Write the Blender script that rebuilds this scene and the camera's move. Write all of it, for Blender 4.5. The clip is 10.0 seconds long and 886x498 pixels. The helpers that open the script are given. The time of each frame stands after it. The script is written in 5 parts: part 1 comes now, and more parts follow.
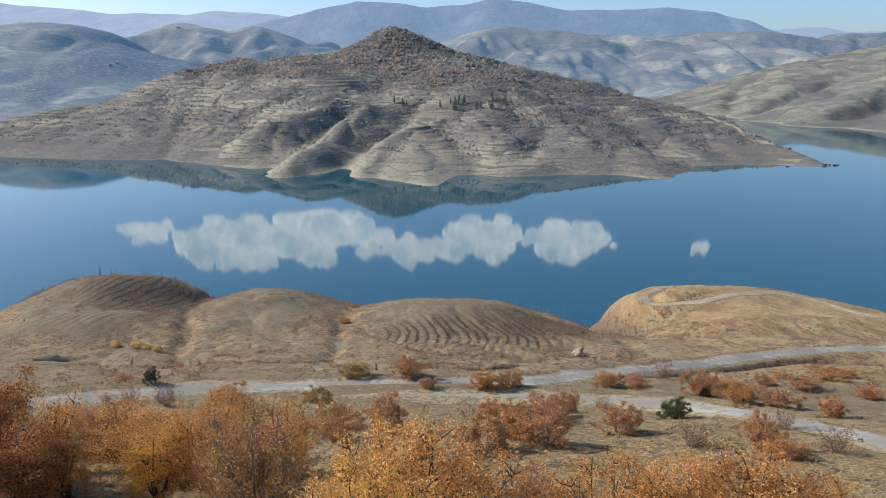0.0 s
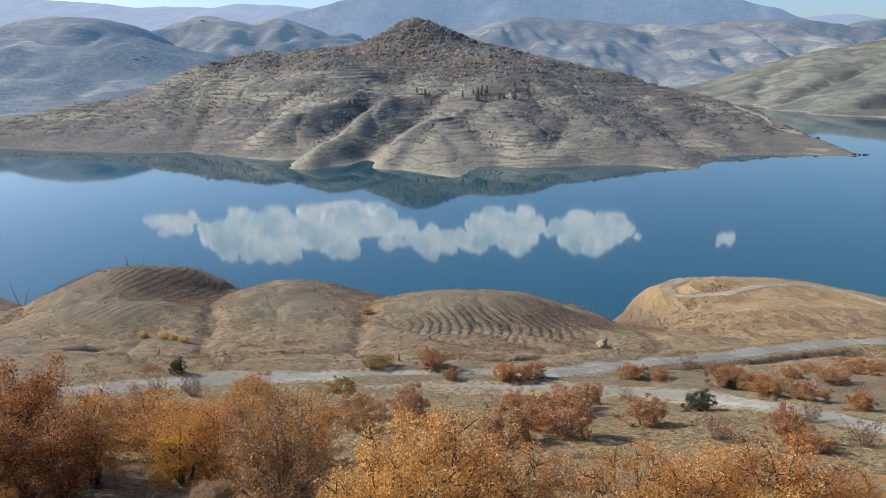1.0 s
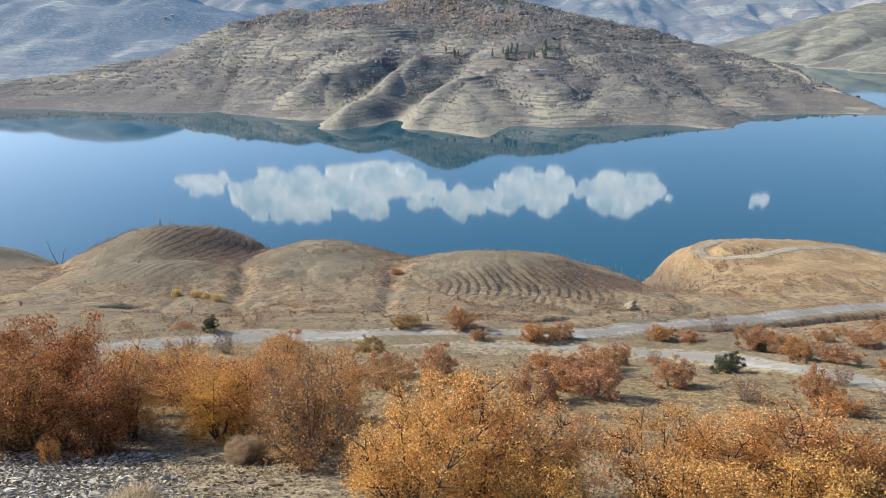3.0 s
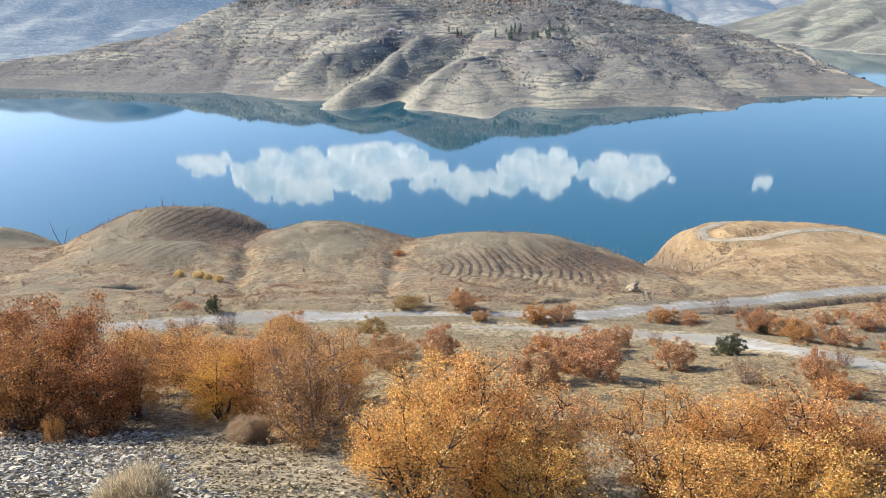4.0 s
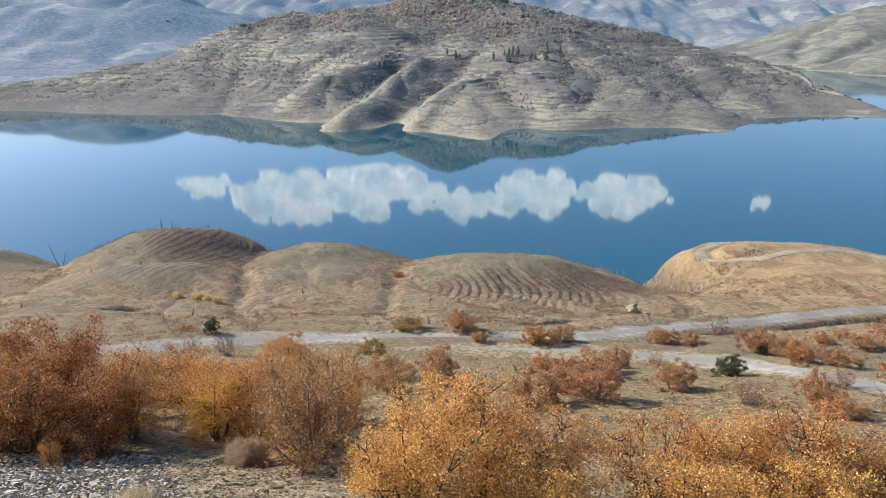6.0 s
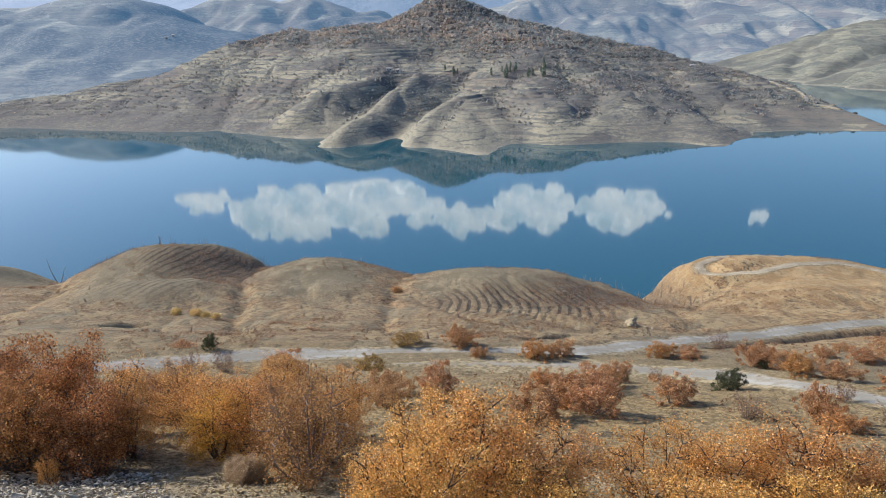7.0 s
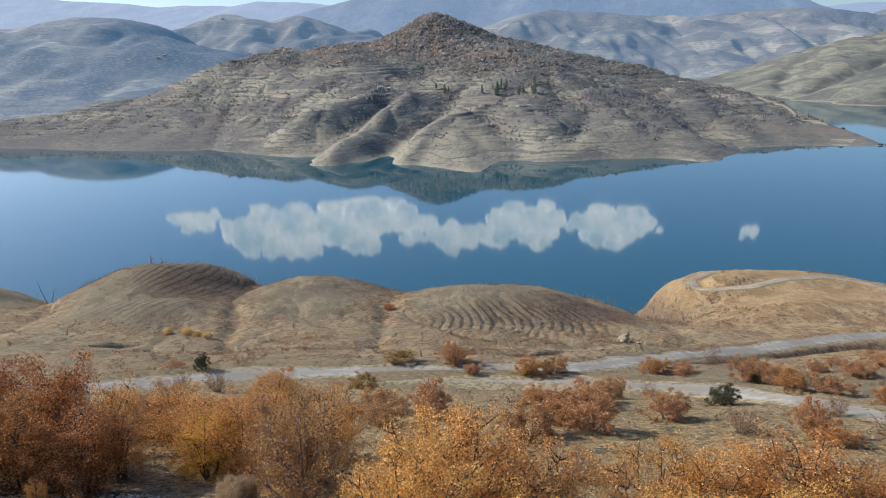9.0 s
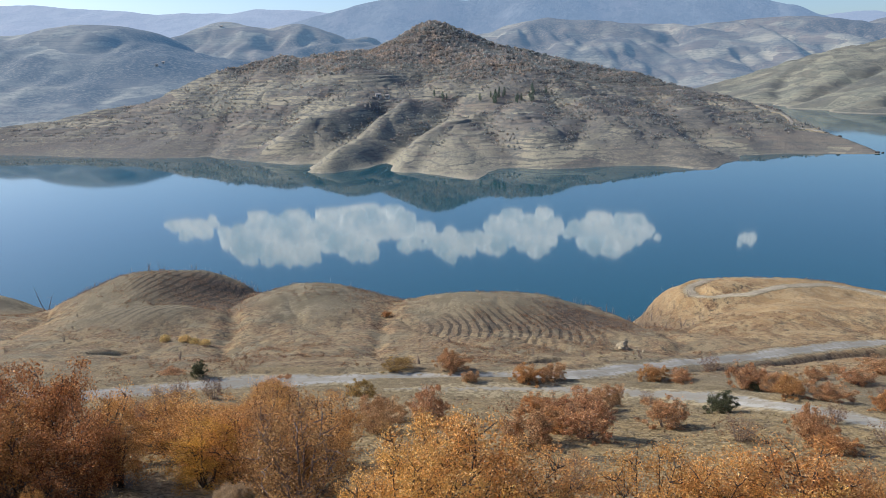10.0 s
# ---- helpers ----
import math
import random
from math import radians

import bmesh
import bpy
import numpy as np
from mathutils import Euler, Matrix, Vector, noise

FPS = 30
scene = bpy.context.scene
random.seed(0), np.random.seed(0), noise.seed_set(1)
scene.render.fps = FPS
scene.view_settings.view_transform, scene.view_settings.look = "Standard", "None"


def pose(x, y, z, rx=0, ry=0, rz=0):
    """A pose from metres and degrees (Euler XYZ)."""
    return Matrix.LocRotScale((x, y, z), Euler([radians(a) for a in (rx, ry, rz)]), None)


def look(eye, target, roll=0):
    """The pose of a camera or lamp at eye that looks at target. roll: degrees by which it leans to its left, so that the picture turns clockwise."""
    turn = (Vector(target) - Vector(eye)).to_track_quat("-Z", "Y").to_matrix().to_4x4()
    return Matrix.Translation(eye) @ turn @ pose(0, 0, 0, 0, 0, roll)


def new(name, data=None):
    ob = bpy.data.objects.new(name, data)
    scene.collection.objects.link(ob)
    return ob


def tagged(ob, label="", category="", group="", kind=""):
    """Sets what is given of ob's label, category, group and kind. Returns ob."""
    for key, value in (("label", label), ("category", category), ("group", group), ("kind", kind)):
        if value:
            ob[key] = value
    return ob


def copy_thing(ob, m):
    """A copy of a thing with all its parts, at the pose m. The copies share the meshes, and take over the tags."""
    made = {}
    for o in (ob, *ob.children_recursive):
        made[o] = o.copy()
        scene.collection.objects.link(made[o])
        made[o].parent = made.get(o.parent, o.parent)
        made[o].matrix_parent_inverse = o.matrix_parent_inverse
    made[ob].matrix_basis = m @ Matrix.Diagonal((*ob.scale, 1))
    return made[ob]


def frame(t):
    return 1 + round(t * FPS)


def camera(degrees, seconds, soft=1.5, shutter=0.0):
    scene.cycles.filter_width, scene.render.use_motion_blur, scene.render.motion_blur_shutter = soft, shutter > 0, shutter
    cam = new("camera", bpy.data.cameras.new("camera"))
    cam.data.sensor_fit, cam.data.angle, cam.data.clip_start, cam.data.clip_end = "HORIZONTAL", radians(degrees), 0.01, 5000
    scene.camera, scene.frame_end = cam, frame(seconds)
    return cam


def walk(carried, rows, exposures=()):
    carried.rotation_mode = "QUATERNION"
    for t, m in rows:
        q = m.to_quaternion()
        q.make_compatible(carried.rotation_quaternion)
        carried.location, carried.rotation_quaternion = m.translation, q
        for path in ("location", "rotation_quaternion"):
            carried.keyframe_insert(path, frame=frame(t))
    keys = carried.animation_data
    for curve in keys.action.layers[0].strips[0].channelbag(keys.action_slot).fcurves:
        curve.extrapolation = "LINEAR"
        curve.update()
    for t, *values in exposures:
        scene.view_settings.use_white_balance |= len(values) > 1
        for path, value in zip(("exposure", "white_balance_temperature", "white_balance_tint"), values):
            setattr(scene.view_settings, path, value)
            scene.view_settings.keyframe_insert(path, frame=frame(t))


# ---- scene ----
# ---- camera ----
EYE_Z = 80.0
cam = camera(60.3, 10.0, soft=0.6)
TURNS = [
    (0.0, 77.000, -0.000, 0.000),
    (0.5, 76.689, 0.190, 0.948),
    (1.0, 76.356, 0.446, 1.653),
    (1.5, 76.033, 0.643, 2.312),
    (2.0, 75.470, 0.763, 2.996),
    (2.5, 74.506, 0.806, 3.531),
    (2.7, 74.066, 0.806, 3.653),
    (3.8, 72.169, 0.695, 3.975),
    (4.0, 72.035, 0.667, 3.985),
    (4.5, 71.976, 0.673, 4.044),
    (5.0, 72.350, 0.636, 4.003),
    (5.5, 72.959, 0.637, 3.926),
    (5.7, 73.222, 0.675, 3.898),
    (6.8, 74.546, 0.943, 3.769),
    (7.0, 74.740, 0.979, 3.713),
    (7.5, 75.078, 0.993, 3.491),
    (8.0, 75.393, 1.091, 3.267),
    (8.5, 75.701, 1.217, 3.111),
    (9.0, 76.015, 1.257, 3.046),
    (9.5, 76.299, 1.237, 2.982),
    (10.0, 76.557, 1.182, 2.909),
]
EXPOSURES = [(0.0, 0.28, 6080, 11), (2.0, 0.33, 6080, 11), (2.7, 0.45, 6080, 11), (3.8, 0.86, 6070, 11), (4.5, 0.89, 6070, 11), (5.5, 0.73, 6070, 11), (6.8, 0.47, 6080, 11), (8.0, 0.35, 6080, 11), (10.0, 0.27, 6080, 11)]
walk(cam, [(t, pose(0, 0, EYE_Z, rx, ry, rz)) for t, rx, ry, rz in TURNS], EXPOSURES)

# ---- sky and sun ----
SUN_ELEVATION, SUN_AZIMUTH = 33.0, -74.0
world = bpy.data.worlds.new("sky")
scene.world = world
world.use_nodes = True
wn = world.node_tree.nodes
sky = wn.new("ShaderNodeTexSky")
sky.sky_type, sky.sun_disc = "NISHITA", False
sky.sun_elevation, sky.sun_rotation = radians(SUN_ELEVATION), radians(SUN_AZIMUTH)
sky.altitude, sky.air_density, sky.dust_density, sky.ozone_density = 1200, 1.0, 3.6, 4.2
wn["Background"].inputs["Strength"].default_value = 0.14
world.node_tree.links.new(sky.outputs["Color"], wn["Background"].inputs["Color"])

sun = new("sun", bpy.data.lights.new("sun", "SUN"))
sun.data.energy, sun.data.angle, sun.data.color = 5.0, radians(0.53), (1.0, 0.90, 0.74)
az, el = radians(SUN_AZIMUTH), radians(SUN_ELEVATION)
to_sun = Vector((math.sin(az) * math.cos(el), math.cos(az) * math.cos(el), math.sin(el)))
sun.matrix_world = look(to_sun * 100, (0, 0, 0))


# ---- land forms ----
def lattice(ix, iy, seed):
    h = (ix.astype(np.int64) * 374761393 + iy.astype(np.int64) * 668265263 + seed * 974634541) & 0xFFFFFFFF
    h = ((h ^ (h >> 13)) * 1274126177) & 0xFFFFFFFF
    return ((h ^ (h >> 16)) & 0xFFFF) / 32767.5 - 1.0


def smooth_noise(x, y, seed=0):
    """Value noise from -1 to 1 on arrays."""
    x0, y0 = np.floor(x), np.floor(y)
    u, v = x - x0, y - y0
    u, v = u * u * u * (u * (u * 6 - 15) + 10), v * v * v * (v * (v * 6 - 15) + 10)
    a, b = lattice(x0, y0, seed), lattice(x0 + 1, y0, seed)
    c, d = lattice(x0, y0 + 1, seed), lattice(x0 + 1, y0 + 1, seed)
    return (a * (1 - u) + b * u) * (1 - v) + (c * (1 - u) + d * u) * v


def rough(x, y, size, octaves=4, seed=0, gain=0.5):
    total, amp, norm = 0.0, 1.0, 0.0
    for o in range(octaves):
        k = 2.03 ** o / size
        ca, sa = math.cos(o * 1.1), math.sin(o * 1.1)
        total = total + amp * smooth_noise((x * ca - y * sa) * k + 7.3 * o, (x * sa + y * ca) * k - 3.1 * o, seed + o)
        norm += amp
        amp *= gain
    return total / norm


def step(e0, e1, v):
    t = np.clip((v - e0) / (e1 - e0), 0, 1)
    return t * t * (3 - 2 * t)


def smax(a, b, k):
    return np.logaddexp(a / k, b / k) * k


def spine(x, y, points, slope, rounding):
    """Height of a ridge that falls away from a crest line of (x, y, z) points."""
    best = np.full(np.shape(x), -1e4)
    for (ax, ay, azz), (bx, by, bz) in zip(points, points[1:]):
        dx, dy = bx - ax, by - ay
        s = np.clip(((x - ax) * dx + (y - ay) * dy) / (dx * dx + dy * dy), 0, 1)
        d = np.hypot(x - ax - s * dx, y - ay - s * dy)
        best = np.maximum(best, azz + s * (bz - azz) - slope * (np.sqrt(d * d + rounding * rounding) - rounding))
    return best


def bump(x, y, cx, cy, a, b, turn, h, power=1.3):
    c, s = math.cos(radians(turn)), math.sin(radians(turn))
    u, v = ((x - cx) * c + (y - cy) * s) / a, (-(x - cx) * s + (y - cy) * c) / b
    return h * np.exp(-np.power(u * u + v * v, power))


PROFILE_Y = [-60, -8, 1.5, 4, 8, 11, 14, 17, 20, 23, 26, 32, 45, 58, 63, 72, 90, 115, 150, 180, 215, 250, 300, 420]
PROFILE_Z = [92, 78.5, 78.3, 76.5, 73.6, 71.8, 69.7, 67.9, 66.4, 65.1, 64.2, 62.2, 58.2, 53.9, 52.9, 50.5, 44.5, 38.3, 28.5, 18, 6, -3, -12, -24]
DENSE_Y = np.linspace(-80, 440, 2601)
DENSE_Z = np.convolve(np.pad(np.interp(DENSE_Y, PROFILE_Y, PROFILE_Z), 15, "edge"), np.hanning(33)[1:-1] / np.hanning(33).sum(), "valid")


def near_form(x, y):
    """The dry hillside between the camera and the lake, without its fine relief."""
    z = np.interp(y, DENSE_Y, DENSE_Z)
    z = z + bump(x, y, -77.5, 187.5, np.where(x > -77.5, 19.0, 25.0), np.where(y < 187.5, 36.0, 33.0), 0, 14.6, 1.6)
    z = z + bump(x, y, -40.4 + 0.10 * np.maximum(0, 176.8 - y), 176.8, 18.6 + 0.14 * np.maximum(0, 176.8 - y), np.where(y < 176.8, 38.0, 29.2), 0, 9.5)
    z = z + bump(x, y, 0.3 + 0.06 * np.maximum(0, 173.0 - y), 173.0, 21.5, np.where(y < 173.0, 38.0, 25.0), 0, 6.5, 1.5)
    z = z + bump(x, y, 69.6, 194.7, 46.9, np.where(y < 194.7, 34.0, 30.5), 0, 11.7)
    z = z + bump(x, y, 66, 140, 26, 17, 8, 3.4, 1.5)
    z = z + bump(x, y, -64, 131, 15, 15, 10, 3.6, 1.4)
    z = z - bump(x, y, 38.2, 212.9, 7.4, 49.3, 0, 11.0, 1.0)
    z = z + bump(x, y, -140, 178, 26, 30, 0, 9.0)
    z = z - 2.0 * step(-4, 1, x) * step(5, 12, y) * (1 - step(18, 27, y))
    z = z - bump(x, y, 6.8, 84.5, 6.0, 1.3, 50, 1.7) - bump(x, y, -52.6, 98.4, 3.6, 1.3, 50, 1.7)
    return z


UPPER_ROAD = [(-60, 42), (-45, 48), (-35, 53.5), (-28, 59), (-23, 61.8), (-14, 63.6), (-4, 64.4), (3.4, 65), (8.5, 66.6), (15, 71.5), (23.6, 80.5), (34, 90.5), (43, 98), (53, 103.5), (64, 106), (80, 104), (110, 98)]
LOWER_ROAD = [(-9, 59.2), (-4, 59.6), (2, 59.8), (8, 59), (13.5, 57.6), (17.8, 55), (20.8, 51), (22.6, 46), (23.6, 41), (24.6, 36), (26.5, 28), (31, 18), (40, 6)]
MOUND_TRACK = [(100, 118), (95, 135), (94, 150), (92.5, 162), (88.5, 171.5), (80, 176.5), (69, 173), (60, 168), (52, 168.5), (48.6, 174), (50.2, 183), (56, 190), (66, 194), (80, 195)]


VALLEYS = [[(-60, 192), (-58, 178), (-55, 155), (-46, 130), (-38, 105), (-28, 73)], [(-17, 190), (-17, 174), (-20, 156), (-18.5, 132), (-15.6, 104), (-10.5, 78)],
           [(38, 215), (38, 198), (36, 176), (31, 140), (31, 119), (28, 98)], [(-112, 190), (-100, 165), (-88, 138), (-78, 112), (-70, 92)],
           [(60, 172), (57, 169), (52, 165), (47, 156), (40, 142), (33, 126)]]


def valley_distance(x, y):
    """Distance to the nearest dry stream bed between the mounds, which wanders a little."""
    wx, wy = x + 2.4 * rough(x, y, 12, 3, 85), y + 2.4 * rough(x, y, 12, 3, 86)
    return np.minimum.reduce([along(wx, wy, line)[0] for line in VALLEYS])


DITCH = [(22, 74), (28, 80.5), (37, 89), (46, 96), (55, 100)]


def along(x, y, line):
    """Distance to a path, and the place along it, in points."""
    best, where = np.full(np.shape(x), 1e9), np.zeros(np.shape(x))
    for k, ((ax, ay), (bx, by)) in enumerate(zip(line, line[1:])):
        dx, dy = bx - ax, by - ay
        s = np.clip(((x - ax) * dx + (y - ay) * dy) / (dx * dx + dy * dy), 0, 1)
        d = np.hypot(x - ax - s * dx, y - ay - s * dy)
        where = np.where(d < best, k + s, where)
        best = np.minimum(best, d)
    return best, where


def furrows(x, y):
    """Old planting furrows that curve down the flanks of the mounds: depth 0 to 1, where they lie, and the furrow count across them."""
    front = bump(x, y, 5, 123, 17, 19, 0, 1.0, 3.0)
    flank = 1.0 * bump(x, y, -67, 168, 15, 15, 10, 1.0, 2.5)
    faint = 0.6 * bump(x, y, -62, 132, 11, 12, 20, 1.0, 2.0) + 0.22 * bump(x, y, 40, 111, 13, 6, 10, 1.0, 2.0) + 0.6 * bump(x, y, 21, 140, 8, 14, 0, 1.0, 2.0) + 0.35 * bump(x, y, -27, 168, 6, 9, 0, 1.0, 2.0)
    where = np.clip(front + flank + faint, 0, 1)
    top = np.where(x > -45, 146, np.where(y < 148, 150, 190))
    fall = np.clip((top - y) / np.where(x > -45, 42, 32), -0.3, 1.3)
    bend = x + 6.0 * ((fall - 0.5) / 0.5) ** 2 * np.where(fall < 0.5, 1.0, 0.35) + 1.8 * rough(x, y, 20, 3, 61)
    count = bend / 1.75
    wave = 0.5 + 0.5 * np.sin(count * 2 * np.pi)
    return wave ** 3 * where, where, count


def near_height(x, y):
    z = near_form(x, y)
    far = step(25, 90, y)
    z = z + rough(x, y, 26, 4, 11) * (0.25 + 0.95 * far) * step(4, 20, np.hypot(x, y))
    gully = 1 - np.abs(rough(x + 0.3 * y, y * 0.45, 17, 3, 29)) * 2.2
    z = z - 0.7 * np.clip(gully, 0, 1) ** 3 * step(66, 95, y) * (1 - 0.7 * step(3, 7, z - np.interp(y, DENSE_Y, DENSE_Z)))
    bed = valley_distance(x, y)
    z = z - (0.45 * np.exp(-(bed / 6.5) ** 2) + 0.6 * np.exp(-(bed / 1.3) ** 2)) * step(70, 82, y)
    for line, width in ((UPPER_ROAD, 2.6), (LOWER_ROAD, 2.4), (MOUND_TRACK, 1.9)):
        d, s = along(x, y, line)
        level = np.interp(s, np.arange(len(line)), near_form(np.array([p[0] for p in line]), np.array([p[1] for p in line])))
        z = z + (level - z) * (1 - step(width, width + 2.2, d))
    d = np.minimum(np.minimum(along(x, y, UPPER_ROAD)[0], along(x, y, LOWER_ROAD)[0]), along(x, y, MOUND_TRACK)[0] + 0.5)
    z = z + (rough(x, y, 2.6, 3, 23) * (0.10 + 0.05 * far) + rough(x, y, 7, 4, 25) * 0.42 * far) * step(2.2, 3.5, d)
    z = z - 0.5 * np.exp(-(along(x, y, DITCH)[0] / 0.6) ** 2)
    return z - 0.13 * furrows(x, y)[0]


def slope_form(x, y, shore, crest, back=0.35, blur=9, toe=0.35):
    """An even hillside from a shore line of (x, y) up to a crest line of (x, y, z), both running clockwise round the viewpoint."""
    dense = np.radians(np.arange(-60, 60, 0.1))
    kernel = np.hanning(2 * blur + 3)[1:-1]
    kernel = kernel / kernel.sum()

    def line(points, value):
        return np.convolve(np.pad(np.interp(dense, [math.atan2(p[0], p[1]) for p in points], [value(p) for p in points]), blur, "edge"), kernel, "valid")

    turn, r = np.arctan2(x, y), np.hypot(x, y)
    rs = np.interp(turn, dense, line(shore, lambda p: math.hypot(p[0], p[1])))
    rc = np.interp(turn, dense, line(crest, lambda p: math.hypot(p[0], p[1])))
    zc = np.interp(turn, dense, line(crest, lambda p: p[2]))
    u = (r - rs) / np.maximum(rc - rs, 20)
    v = np.clip(u, 0, 1)
    z = zc * v * (1 - toe * (1 - v) ** 3)
    return z - 0.3 * np.maximum(0, rs - r) - back * np.maximum(0, r - np.maximum(rc, rs + 20))


def carve(z, x, y, line, depth, width):
    """A gully along a path, deepest in its middle reach."""
    d, s = along(x, y, line)
    n = len(line) - 1
    return z - depth * np.exp(-(d / width) ** 2) * step(0, 0.35 * n, s) * (1 - 0.6 * step(0.8 * n, n, s))


SHORE = [(-633, 774), (-476, 763), (-401, 734), (-339, 722), (-263, 710), (-200, 677), (-156, 641), (-133, 626), (-103, 613), (-76, 601), (-47, 610), (-11, 610), (7, 600), (27, 634),
         (60, 650), (86, 664), (132, 652), (168, 652), (202, 680), (240, 686), (287, 680), (321, 669), (342, 664), (380, 640)]
RIDGE = [(-900, 780, 6), (-607, 800, 20), (-516, 900, 27), (-440, 1000, 44), (-384, 1100, 80), (-335, 1160, 92), (-304, 1185, 103), (-279, 1193, 94), (-249, 1174, 102), (-190, 1180, 105),
         (-125, 1205, 107), (-73, 1220, 111), (-21, 1215, 110), (56, 1190, 101), (176, 1130, 74), (264, 1050, 50), (326, 880, 27), (330, 760, 11), (340, 680, 1.5), (352, 670, -2), (400, 660, -6)]
SPURS = [
    ([(-77, 857, 47), (-100, 784, 38), (-113, 696, 23.5), (-122, 642, 16), (-126, 610, 7), (-127, 597, 1)], 0.62, 6),
    ([(16, 830, 36), (-27, 745, 31), (-53, 698, 24), (-62, 652, 16), (-65, 606, 6), (-67, 595, 0.5)], 0.58, 8),
    ([(-27, 745, 31), (-26, 672, 17), (-22, 603, 7), (-10, 556, 0.8)], 0.34, 12),
    ([(-117, 872, 48), (-140, 798, 42), (-168, 751, 34), (-180, 718, 21), (-184, 704, 9)], 0.55, 10),
    ([(46, 829, 43), (31, 749, 36), (49, 698, 28), (54, 672, 15), (50, 640, 1)], 0.36, 24),
    ([(113, 842, 48), (104, 767, 37), (122, 704, 22), (120, 646, 1)], 0.32, 26),
    ([(161, 804, 36), (150, 735, 25), (166, 668, 13.5), (167, 594, 1)], 0.36, 18),
    ([(-40, 1150, 112), (20, 1020, 92), (60, 940, 76), (70, 880, 60)], 0.34, 20),
    ([(-200, 1100, 96), (-160, 990, 82), (-150, 900, 58)], 0.34, 20),
    ([(-300, 1090, 84), (-250, 960, 58), (-235, 860, 34)], 0.32, 16),
    ([(-390, 1000, 56), (-340, 880, 33), (-320, 780, 12)], 0.28, 14),
    ([(230, 960, 44), (215, 830, 31), (228, 730, 12)], 0.30, 16),
    ([(290, 900, 34), (280, 800, 20), (275, 710, 4)], 0.28, 16),
]
GULLIES = [
    ([(-95, 900), (-107, 843), (-113, 772), (-125, 694), (-141, 647), (-152, 628)], 6.0, 15),
    ([(-20, 900), (-39, 829), (-66, 727), (-78, 660), (-77, 597)], 9.0, 15),
    ([(-6, 790), (3, 745), (19, 680), (29, 615)], 7.5, 16),
    ([(60, 910), (72, 857), (97, 739), (81, 685), (66, 637)], 4.5, 11),
    ([(175, 880), (185, 809), (192, 720), (196, 672)], 4.0, 13),
    ([(-310, 940), (-296, 871), (-272, 774), (-264, 713)], 3.0, 10),
    ([(-215, 900), (-205, 800), (-215, 720)], 4.0, 16),
    ([(10, 1130), (-60, 1010), (-110, 930)], 5.0, 22),
]


def peninsula_height(x, y):
    warp = 2.5 + 4.5 * step(700, 900, y)
    wx, wy = x + warp * rough(x, y, 70, 3, 41), y + warp * rough(x, y, 70, 3, 47)
    z = slope_form(wx, wy, SHORE, RIDGE) + bump(wx, wy, -73, 1220, 66, 105, 0, 38, 0.95)
    for points, slope, rounding in SPURS:
        z = smax(z, spine(wx, wy, points, slope, rounding), 1.6)
    for line, depth, width in GULLIES:
        z = carve(z, wx, wy, line, depth, width)
    z = z - 0.45 * np.maximum(0, wx - np.interp(wy, [640, 660, 672, 760, 880, 1050, 1250], [352, 342, 338, 334, 330, 300, 240]))
    lift = step(2, 40, z)
    cut = np.clip(1 - np.abs(rough(wx, wy * 0.55, 48, 3, 57)) * 2.6, 0, 1) ** 2
    z = z + rough(x, y, 55, 5, 53) * (0.5 + 2.6 * lift) - 2.2 * cut * step(4, 22, z) - 0.3
    rise = 2.6 + 0.8 * smooth_noise(x / 120, y / 120, 67)
    tread = z / rise - np.floor(z / rise)
    terraced = step(-0.25, 0.2, rough(x, y, 110, 3, 59)) * step(3, 10, z)
    return z + rise * (step(0.0, 0.55, 1 - tread) - (1 - tread)) * -0.75 * terraced


RIGHT_SHORE = [(300, 1900), (575, 1714), (552, 1545), (547, 1442), (567, 1367), (588, 1283), (591, 1197), (601, 1122), (606, 961), (700, 800)]
RIGHT_CREST = [(300, 1960, 0), (540, 1965, 16), (567, 1970, 25), (638, 2001, 42), (771, 2061, 75), (899, 2095, 106), (1041, 2185, 124), (1197, 2290, 144), (1408, 2304, 183), (2100, 2200, 240)]
RIGHT_SPURS = [([(886, 1681, 69), (738, 1532, 48), (622, 1409, 23), (555, 1339, 6)], 0.26, 16), ([(832, 1873, 80), (683, 1719, 45), (574, 1579, 19)], 0.26, 16),
               ([(1100, 1750, 112), (899, 1559, 78), (703, 1325, 42), (603, 1208, 16), (569, 1169, 4)], 0.27, 16), ([(1250, 1700, 130), (1000, 1400, 74), (760, 1130, 30)], 0.28, 16)]
RIGHT_GULLIES = [([(1000, 1880), (800, 1640), (650, 1490), (556, 1400)], 16, 26), ([(1100, 1640), (860, 1400), (680, 1240), (585, 1190)], 16, 24), ([(760, 1900), (640, 1700), (560, 1500)], 10, 22), ([(1300, 1560), (960, 1280), (700, 1090)], 16, 24)]


def right_height(x, y):
    wx, wy = x + 16 * rough(x, y, 110, 3, 101), y + 16 * rough(x, y, 110, 3, 106)
    z = slope_form(wx, wy, RIGHT_SHORE, RIGHT_CREST, 0.3, 15, 0.1)
    for points, slope, rounding in RIGHT_SPURS:
        z = smax(z, spine(wx, wy, points, slope, rounding), 3.0)
    for line, depth, width in RIGHT_GULLIES:
        z = carve(z, wx, wy, line, depth, width)
    cut = np.clip(1 - np.abs(rough(wx, wy * 0.6, 85, 3, 114)) * 2.4, 0, 1) ** 2
    return z + rough(x, y, 75, 5, 110) * 4.5 * step(4, 50, z) - 4.5 * cut * step(4, 40, z)


